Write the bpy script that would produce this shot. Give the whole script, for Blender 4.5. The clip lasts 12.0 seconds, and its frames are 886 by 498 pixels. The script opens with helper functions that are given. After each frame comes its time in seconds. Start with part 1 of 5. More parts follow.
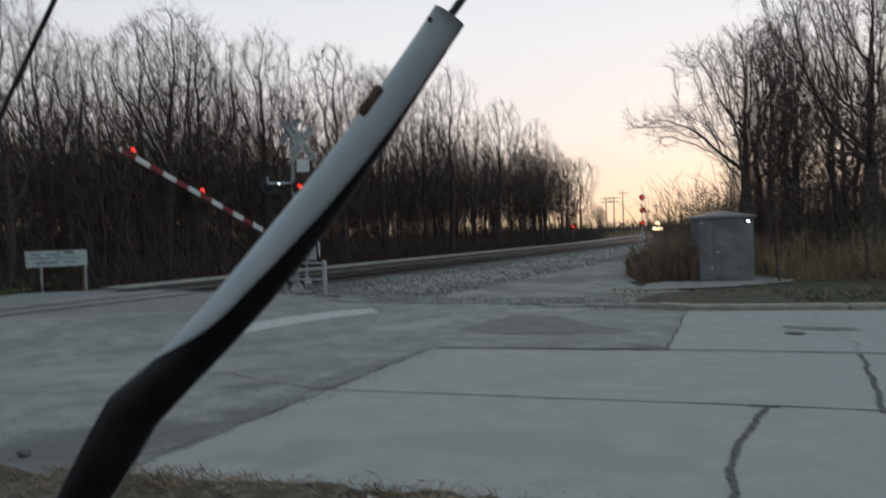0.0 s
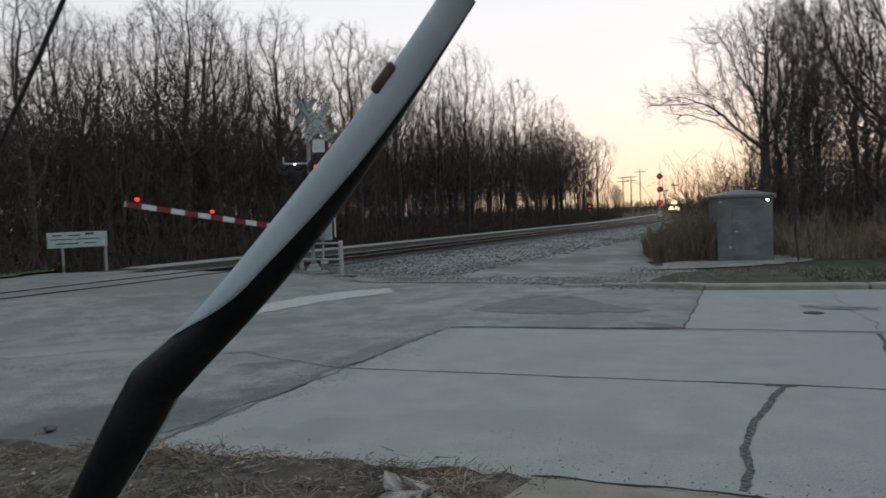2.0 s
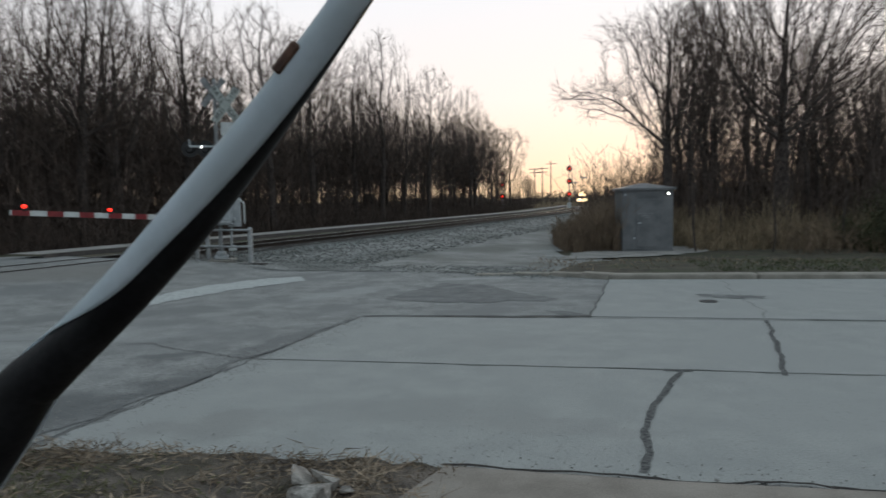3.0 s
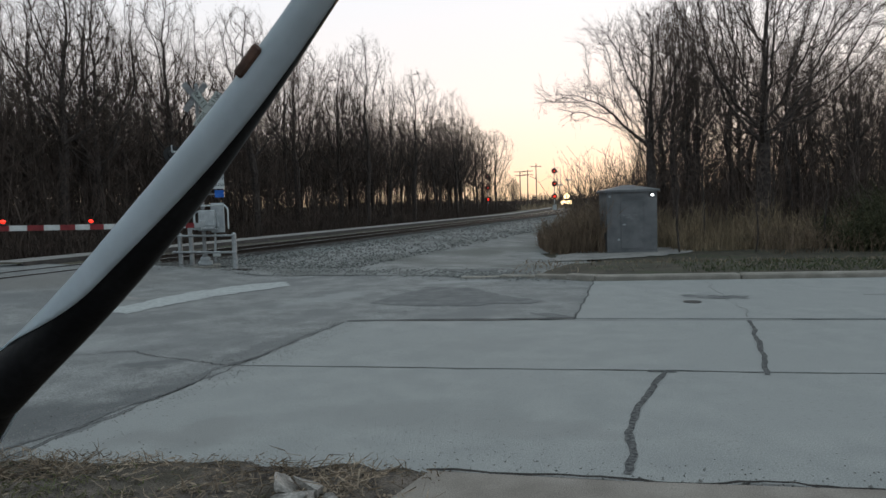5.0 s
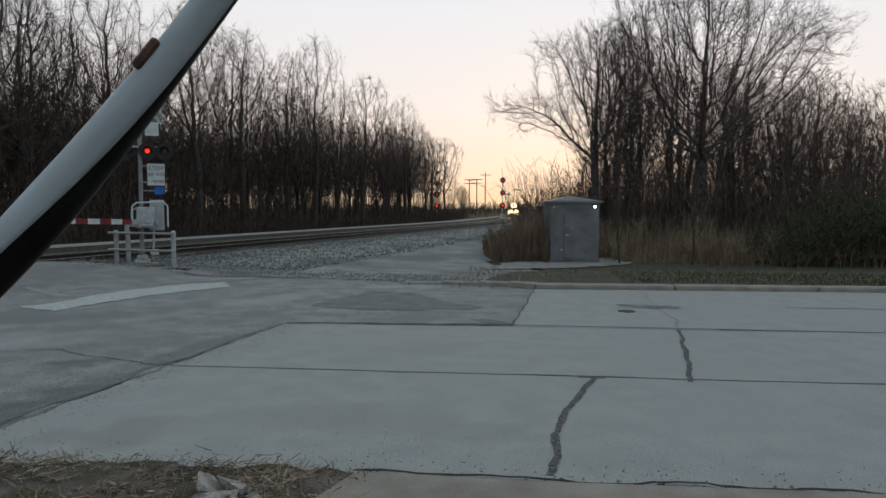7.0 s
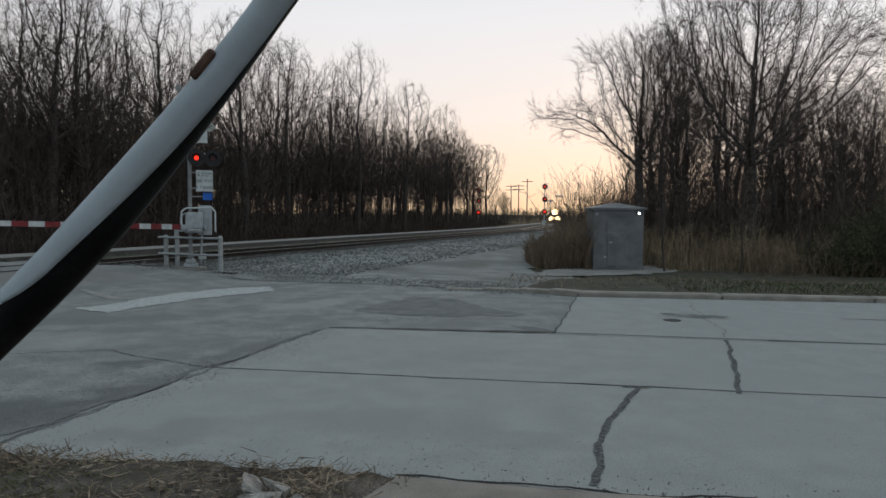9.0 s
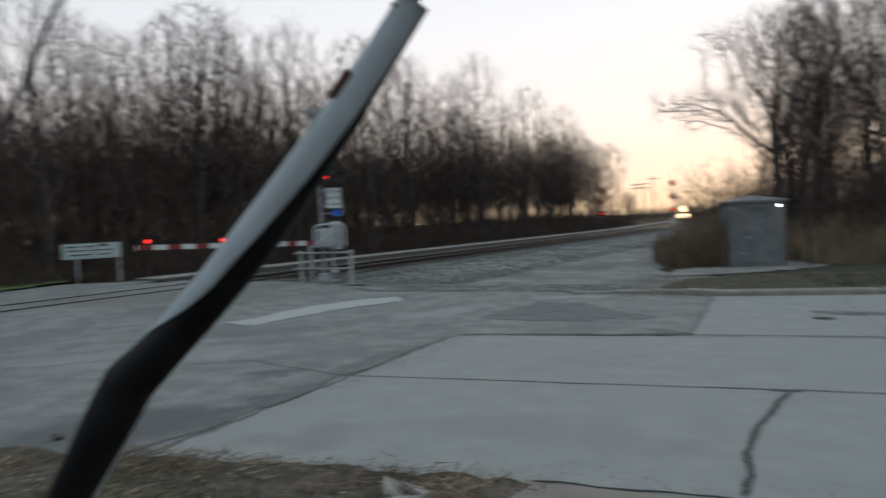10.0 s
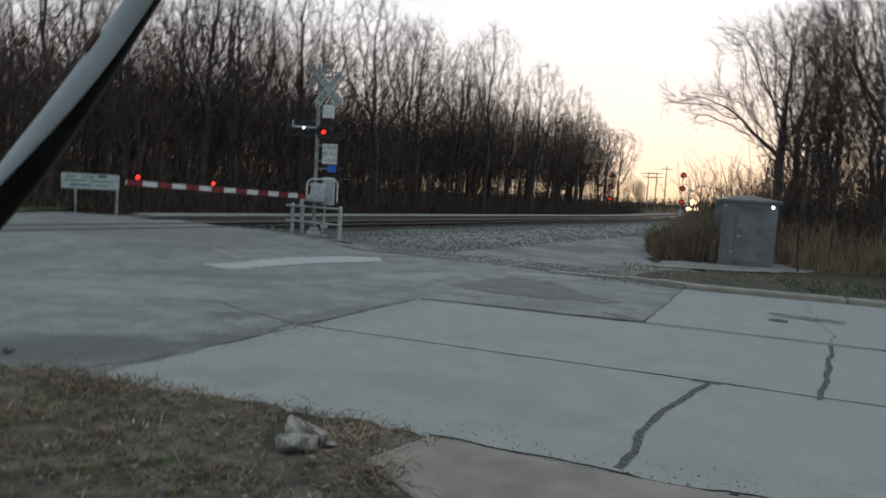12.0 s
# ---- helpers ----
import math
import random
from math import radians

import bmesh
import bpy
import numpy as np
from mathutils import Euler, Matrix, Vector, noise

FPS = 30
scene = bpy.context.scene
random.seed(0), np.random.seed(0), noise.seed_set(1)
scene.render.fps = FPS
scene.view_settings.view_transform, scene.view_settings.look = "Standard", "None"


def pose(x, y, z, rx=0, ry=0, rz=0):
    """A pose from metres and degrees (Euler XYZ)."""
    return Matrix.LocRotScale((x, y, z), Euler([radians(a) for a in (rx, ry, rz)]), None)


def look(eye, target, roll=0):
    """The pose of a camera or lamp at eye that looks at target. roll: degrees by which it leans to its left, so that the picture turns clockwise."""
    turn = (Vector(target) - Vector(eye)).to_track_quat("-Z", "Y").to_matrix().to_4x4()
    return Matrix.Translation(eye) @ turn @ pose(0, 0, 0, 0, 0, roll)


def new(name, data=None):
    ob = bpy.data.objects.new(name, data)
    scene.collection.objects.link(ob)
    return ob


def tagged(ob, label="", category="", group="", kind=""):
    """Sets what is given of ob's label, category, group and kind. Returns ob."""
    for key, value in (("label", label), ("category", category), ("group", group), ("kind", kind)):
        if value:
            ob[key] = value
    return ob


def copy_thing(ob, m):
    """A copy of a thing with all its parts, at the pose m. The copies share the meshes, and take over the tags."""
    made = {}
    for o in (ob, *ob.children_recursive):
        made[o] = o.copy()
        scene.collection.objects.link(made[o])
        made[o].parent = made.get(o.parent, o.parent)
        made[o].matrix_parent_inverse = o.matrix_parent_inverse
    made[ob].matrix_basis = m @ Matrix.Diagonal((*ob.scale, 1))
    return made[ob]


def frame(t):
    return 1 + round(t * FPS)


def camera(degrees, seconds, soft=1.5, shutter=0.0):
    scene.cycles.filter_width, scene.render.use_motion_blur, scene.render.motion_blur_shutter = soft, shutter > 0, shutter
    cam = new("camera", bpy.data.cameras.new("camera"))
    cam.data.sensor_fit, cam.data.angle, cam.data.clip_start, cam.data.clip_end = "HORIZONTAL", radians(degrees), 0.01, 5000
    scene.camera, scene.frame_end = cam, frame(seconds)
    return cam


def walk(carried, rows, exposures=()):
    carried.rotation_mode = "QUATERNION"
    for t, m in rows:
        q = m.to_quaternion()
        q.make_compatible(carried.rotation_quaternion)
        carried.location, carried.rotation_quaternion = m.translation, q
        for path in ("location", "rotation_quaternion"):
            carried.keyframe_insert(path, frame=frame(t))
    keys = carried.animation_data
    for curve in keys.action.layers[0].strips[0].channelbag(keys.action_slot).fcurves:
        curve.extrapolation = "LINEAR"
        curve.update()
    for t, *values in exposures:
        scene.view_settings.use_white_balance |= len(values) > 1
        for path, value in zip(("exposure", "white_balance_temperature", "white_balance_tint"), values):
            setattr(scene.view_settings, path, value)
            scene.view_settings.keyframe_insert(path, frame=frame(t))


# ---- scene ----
cam = camera(66.6, 12.0, soft=1.5, shutter=0.7)
PATH = [
    (0, (0.175, 0.261, 1.813), (-0.096, 2.242, 1.764), -2.0),
    (0.2, (0.16, 0.307, 1.827), (-0.126, 2.286, 1.817), -3.0),
    (0.5, (0.166, 0.328, 1.832), (0.03, 2.319, 1.709), -4.0),
    (0.8, (0.175, 0.255, 1.794), (-0.094, 2.225, 1.575), -1.0),
    (1, (0.157, 0.24, 1.784), (-0.128, 2.206, 1.553), 0.6),
    (1.5, (0.161, 0.193, 1.805), (-0.199, 2.157, 1.694), -1.5),
    (2, (0.182, 0.247, 1.807), (-0.137, 2.219, 1.701), -2.2),
    (2.5, (0.19, 0.248, 1.814), (-0.006, 2.237, 1.731), -2.1),
    (3, (0.188, 0.29, 1.81), (0.121, 2.283, 1.662), -1.2),
    (3.5, (0.201, 0.297, 1.811), (0.226, 2.291, 1.661), -0.2),
    (5.5, (0.233, 0.308, 1.811), (0.197, 2.303, 1.678), -2.0),
    (6, (0.279, 0.29, 1.811), (0.368, 2.285, 1.688), -3.0),
    (6.5, (0.303, 0.259, 1.81), (0.403, 2.254, 1.713), -1.6),
    (7, (0.315, 0.238, 1.793), (0.442, 2.23, 1.67), 0.2),
    (9, (0.305, 0.236, 1.794), (0.31, 2.233, 1.689), 0.4),
    (9.5, (0.304, 0.267, 1.795), (0.248, 2.261, 1.655), -2.4),
    (10, (0.284, 0.223, 1.787), (-0.071, 2.189, 1.709), -2.7),
    (10.2, (0.256, 0.214, 1.78), (-0.219, 2.155, 1.701), -2.6),
    (10.5, (0.225, 0.258, 1.769), (-0.315, 2.165, 1.501), -5.1),
    (10.8, (0.295, 0.237, 1.772), (-0.392, 2.099, 1.528), -2.3),
    (11, (0.386, 0.195, 1.786), (-0.418, 2.016, 1.595), -2.4),
    (11.2, (0.512, 0.174, 1.796), (-0.194, 2.04, 1.663), 2.5),
    (11.5, (0.729, 0.133, 1.795), (0.176, 2.05, 1.665), 2.6),
    (11.8, (0.904, 0.107, 1.815), (0.525, 2.065, 1.656), 1.0),
    (12, (0.911, 0.1, 1.771), (0.537, 2.057, 1.599), 3.3),
]
walk(cam, [(t, look(eye, target, roll)) for t, eye, target, roll in PATH],
     exposures=[(0, -0.1), (0.5, -0.12), (1, 0.25), (1.5, 0.12), (2.5, 0.0), (3.5, 0.05), (5.5, 0.04), (6.2, -0.12), (7, -0.12), (9, -0.14), (9.5, 0.03), (10.5, 0.06), (11.0, 0.48), (11.5, 0.22), (12, 0.1)])

# ---- light: dusk, the sun just gone behind the far end of the line ----
SUN_AZ = 14.0          # degrees from +y towards +x
SUN_EL = 1.2
world = bpy.data.worlds.new("dusk_sky")
scene.world = world
world.use_nodes = True
wn, wl = world.node_tree.nodes, world.node_tree.links
sky = wn.new("ShaderNodeTexSky")
sky.sky_type, sky.sun_disc = "NISHITA", False
sky.sun_elevation, sky.sun_rotation = radians(SUN_EL + 1.5), radians(SUN_AZ)
sky.air_density, sky.dust_density, sky.ozone_density = 1.0, 2.0, 2.0


def sky_ramp(fac, stops):
    r = wn.new("ShaderNodeValToRGB")
    els = r.color_ramp.elements
    while len(els) < len(stops):
        els.new(0.5)
    for e, (p, c) in zip(els, stops):
        e.position, e.color = p, (*c, 1)
    wl.new(fac, r.inputs["Fac"])
    return r.outputs["Color"]


def sky_math(op, a, b):
    m = wn.new("ShaderNodeMath")
    m.operation = op
    for sock, v in zip(m.inputs, (a, b)):
        if isinstance(v, (int, float)):
            sock.default_value = v
        else:
            wl.new(v, sock)
    return m.outputs[0]


way = wn.new("ShaderNodeTexCoord")
split = wn.new("ShaderNodeSeparateXYZ")
wl.new(way.outputs["Generated"], split.inputs[0])
height = split.outputs[2]
towards = sky_math("ADD", sky_math("MULTIPLY", split.outputs[0], math.sin(radians(SUN_AZ))), sky_math("MULTIPLY", split.outputs[1], math.cos(radians(SUN_AZ))))
towards = sky_math("ADD", sky_math("MULTIPLY", towards, 0.5), 0.5)
west = sky_ramp(height, [(0.0, (1.0, 0.74, 0.47)), (0.05, (1.0, 0.82, 0.66)), (0.14, (1.0, 0.905, 0.855)), (0.27, (0.92, 0.915, 0.94)), (0.45, (0.73, 0.81, 0.885)), (1.0, (0.50, 0.60, 0.66))])
east = sky_ramp(height, [(0.0, (0.40, 0.43, 0.47)), (0.15, (0.44, 0.49, 0.54)), (0.5, (0.48, 0.56, 0.61)), (1.0, (0.50, 0.60, 0.66))])
glow_side = sky_ramp(towards, [(0.35, (0, 0, 0)), (0.95, (1, 1, 1))])
blend = wn.new("ShaderNodeMix")
blend.data_type = "RGBA"
wl.new(glow_side, blend.inputs[0])
wl.new(east, blend.inputs[6])
wl.new(west, blend.inputs[7])
veil = wn.new("ShaderNodeMix")
veil.data_type, veil.blend_type = "RGBA", "ADD"
veil.inputs[0].default_value = 0.01
wl.new(blend.outputs[2], veil.inputs[6])
wl.new(sky.outputs["Color"], veil.inputs[7])
wl.new(veil.outputs[2], wn["Background"].inputs["Color"])
wn["Background"].inputs["Strength"].default_value = 1.0
sun = new("sun", bpy.data.lights.new("sun", "SUN"))
sun.data.energy, sun.data.angle, sun.data.color = 0.25, radians(15), (1.0, 0.72, 0.45)
sun.matrix_world = look((60 * math.sin(radians(SUN_AZ)), 60 * math.cos(radians(SUN_AZ)), 60 * math.tan(radians(4))), (0, 0, 0))


# ---- materials ----
def mat(name, c1, c2, scale=4.0, rough=0.8, bump=0.3, fine=60.0, metal=0.0, c3=None, big=0.5, island=0.0, spec=0.4, dist=0.01, spots=None, grain=0.6, stains=()):
    """Two scales of noise between c1 and c2, a third colour in large stains, and fine relief."""
    m = bpy.data.materials.new(name)
    m.use_nodes = True
    n, l = m.node_tree.nodes, m.node_tree.links
    b = n["Principled BSDF"]
    co = n.new("ShaderNodeTexCoord")

    def noise_at(s, detail):
        t = n.new("ShaderNodeTexNoise")
        t.inputs["Scale"].default_value, t.inputs["Detail"].default_value = s, detail
        l.new(co.outputs["Object"], t.inputs["Vector"])
        return t.outputs["Fac"]

    def ramp(fac, a, z, lo, hi):
        r = n.new("ShaderNodeValToRGB")
        r.color_ramp.elements[0].position, r.color_ramp.elements[1].position = lo, hi
        r.color_ramp.elements[0].color, r.color_ramp.elements[1].color = (*a, 1), (*z, 1)
        l.new(fac, r.inputs["Fac"])
        return r.outputs["Color"]

    def mix(kind, fac, a, z):
        x = n.new("ShaderNodeMix")
        x.data_type, x.blend_type = "RGBA", kind
        if isinstance(fac, float):
            x.inputs[0].default_value = fac
        else:
            l.new(fac, x.inputs[0])
        for sock, v in ((x.inputs[6], a), (x.inputs[7], z)):
            if isinstance(v, tuple):
                sock.default_value = (*v, 1)
            else:
                l.new(v, sock)
        return x.outputs[2]

    col = ramp(noise_at(scale, 6), c1, c2, 0.35, 0.65)
    f = noise_at(fine, 4)
    col = mix("MULTIPLY", grain, col, ramp(f, (0.55, 0.55, 0.55), (1.2, 1.2, 1.2), 0.35, 0.65))
    if c3:
        g = n.new("ShaderNodeValToRGB")
        g.color_ramp.elements[0].position, g.color_ramp.elements[1].position = 0.5, 0.62
        l.new(noise_at(big, 5), g.inputs["Fac"])
        col = mix("MIX", g.outputs["Color"], col, c3)
    if spots:
        k = n.new("ShaderNodeValToRGB")
        k.color_ramp.elements[0].position, k.color_ramp.elements[1].position = 0.60, 0.67
        l.new(noise_at(spots[0], 3), k.inputs["Fac"])
        w = n.new("ShaderNodeValToRGB")
        w.color_ramp.elements[0].position, w.color_ramp.elements[1].position = 0.44, 0.62
        l.new(noise_at(0.8, 3), w.inputs["Fac"])
        j = n.new("ShaderNodeMath")
        j.operation = "MULTIPLY"
        l.new(k.outputs["Color"], j.inputs[0])
        l.new(w.outputs["Color"], j.inputs[1])
        col = mix("MIX", j.outputs[0], col, spots[1])
    if island:
        o = n.new("ShaderNodeNewGeometry")
        col = mix("MULTIPLY", island, col, ramp(o.outputs["Random Per Island"], (0.45, 0.45, 0.45), (1.3, 1.25, 1.2), 0, 1))
    for x, y, rx, ry, turn, tint, much in stains:
        # an old stain with a soft ragged edge: place, half sizes, turn, colour, depth
        wob = n.new("ShaderNodeTexNoise")
        wob.inputs["Scale"].default_value, wob.inputs["Detail"].default_value = 2.3, 5
        l.new(co.outputs["Object"], wob.inputs["Vector"])
        sway = n.new("ShaderNodeVectorMath")
        sway.operation = "MULTIPLY_ADD"
        sway.inputs[1].default_value = (0.9, 0.9, 0.0)
        l.new(wob.outputs["Color"], sway.inputs[0])
        l.new(co.outputs["Object"], sway.inputs[2])
        mp = n.new("ShaderNodeMapping")
        mp.vector_type = "TEXTURE"
        mp.inputs["Location"].default_value = (x + 0.45, y + 0.45, 0)
        mp.inputs["Rotation"].default_value = (0, 0, radians(turn))
        mp.inputs["Scale"].default_value = (rx, ry, 50)
        l.new(sway.outputs[0], mp.inputs["Vector"])
        far = n.new("ShaderNodeVectorMath")
        far.operation = "LENGTH"
        l.new(mp.outputs[0], far.inputs[0])
        fade = n.new("ShaderNodeValToRGB")
        fade.color_ramp.elements[0].position, fade.color_ramp.elements[1].position = 0.5, 1.0
        fade.color_ramp.elements[0].color, fade.color_ramp.elements[1].color = (much, much, much, 1), (0, 0, 0, 1)
        l.new(far.outputs["Value"], fade.inputs["Fac"])
        col = mix("MIX", fade.outputs["Color"], col, tint)
    l.new(col, b.inputs["Base Color"])
    b.inputs["Roughness"].default_value, b.inputs["Metallic"].default_value = rough, metal
    b.inputs["Specular IOR Level"].default_value = spec
    if bump:
        k = n.new("ShaderNodeBump")
        k.inputs["Strength"].default_value, k.inputs["Distance"].default_value = bump, dist
        l.new(f, k.inputs["Height"])
        l.new(k.outputs["Normal"], b.inputs["Normal"])
    return m


def glow(name, colour, strength):
    m = bpy.data.materials.new(name)
    m.use_nodes = True
    b = m.node_tree.nodes["Principled BSDF"]
    b.inputs["Base Color"].default_value = (*colour, 1)
    b.inputs["Emission Color"].default_value = (*colour, 1)
    b.inputs["Emission Strength"].default_value = strength
    return m


OILY, GREY, BROWN, PALE = (0.105, 0.11, 0.112), (0.16, 0.165, 0.166), (0.185, 0.18, 0.168), (0.33, 0.34, 0.335)
ROAD_STAINS = [(-4.0, 5.9, 1.5, 0.85, 30, OILY, 0.85), (-2.95, 6.8, 0.9, 0.30, 66, OILY, 0.7), (-2.3, 8.9, 1.2, 0.22, 68, GREY, 0.8), (-3.4, 8.2, 0.55, 0.22, 10, OILY, 0.7),
               (-5.6, 11.3, 2.6, 0.55, 20, GREY, 0.8), (-6.2, 9.2, 3.2, 0.9, 12, PALE, 0.4), (-8.4, 14.3, 1.6, 0.5, 30, GREY, 0.6), (-10.5, 16.0, 4.5, 2.4, 20, BROWN, 0.75), (-14.0, 11.5, 3.5, 1.2, 25, GREY, 0.55),
               (-2.2, 13.6, 1.6, 0.5, 55, PALE, 0.6), (-3.6, 17.0, 1.5, 0.5, 50, GREY, 0.7), (0.3, 15.6, 1.2, 0.3, 10, PALE, 0.7), (-9.0, 8.0, 2.0, 0.4, 10, GREY, 0.7)]
PANEL_STAINS = [(-0.2, 5.95, 1.2, 0.5, -5, (0.245, 0.252, 0.245), 0.6), (-1.9, 5.6, 0.8, 0.4, 20, (0.225, 0.228, 0.22), 0.6), (0.9, 5.5, 1.0, 0.25, -8, (0.25, 0.255, 0.247), 0.5), (0.5, 8.7, 1.1, 0.6, 0, (0.26, 0.268, 0.262), 0.55),
                (4.8, 12.2, 0.8, 0.35, -10, (0.2, 0.205, 0.2), 0.6), (8.5, 7.5, 2.2, 0.8, -9, (0.26, 0.268, 0.262), 0.5)]

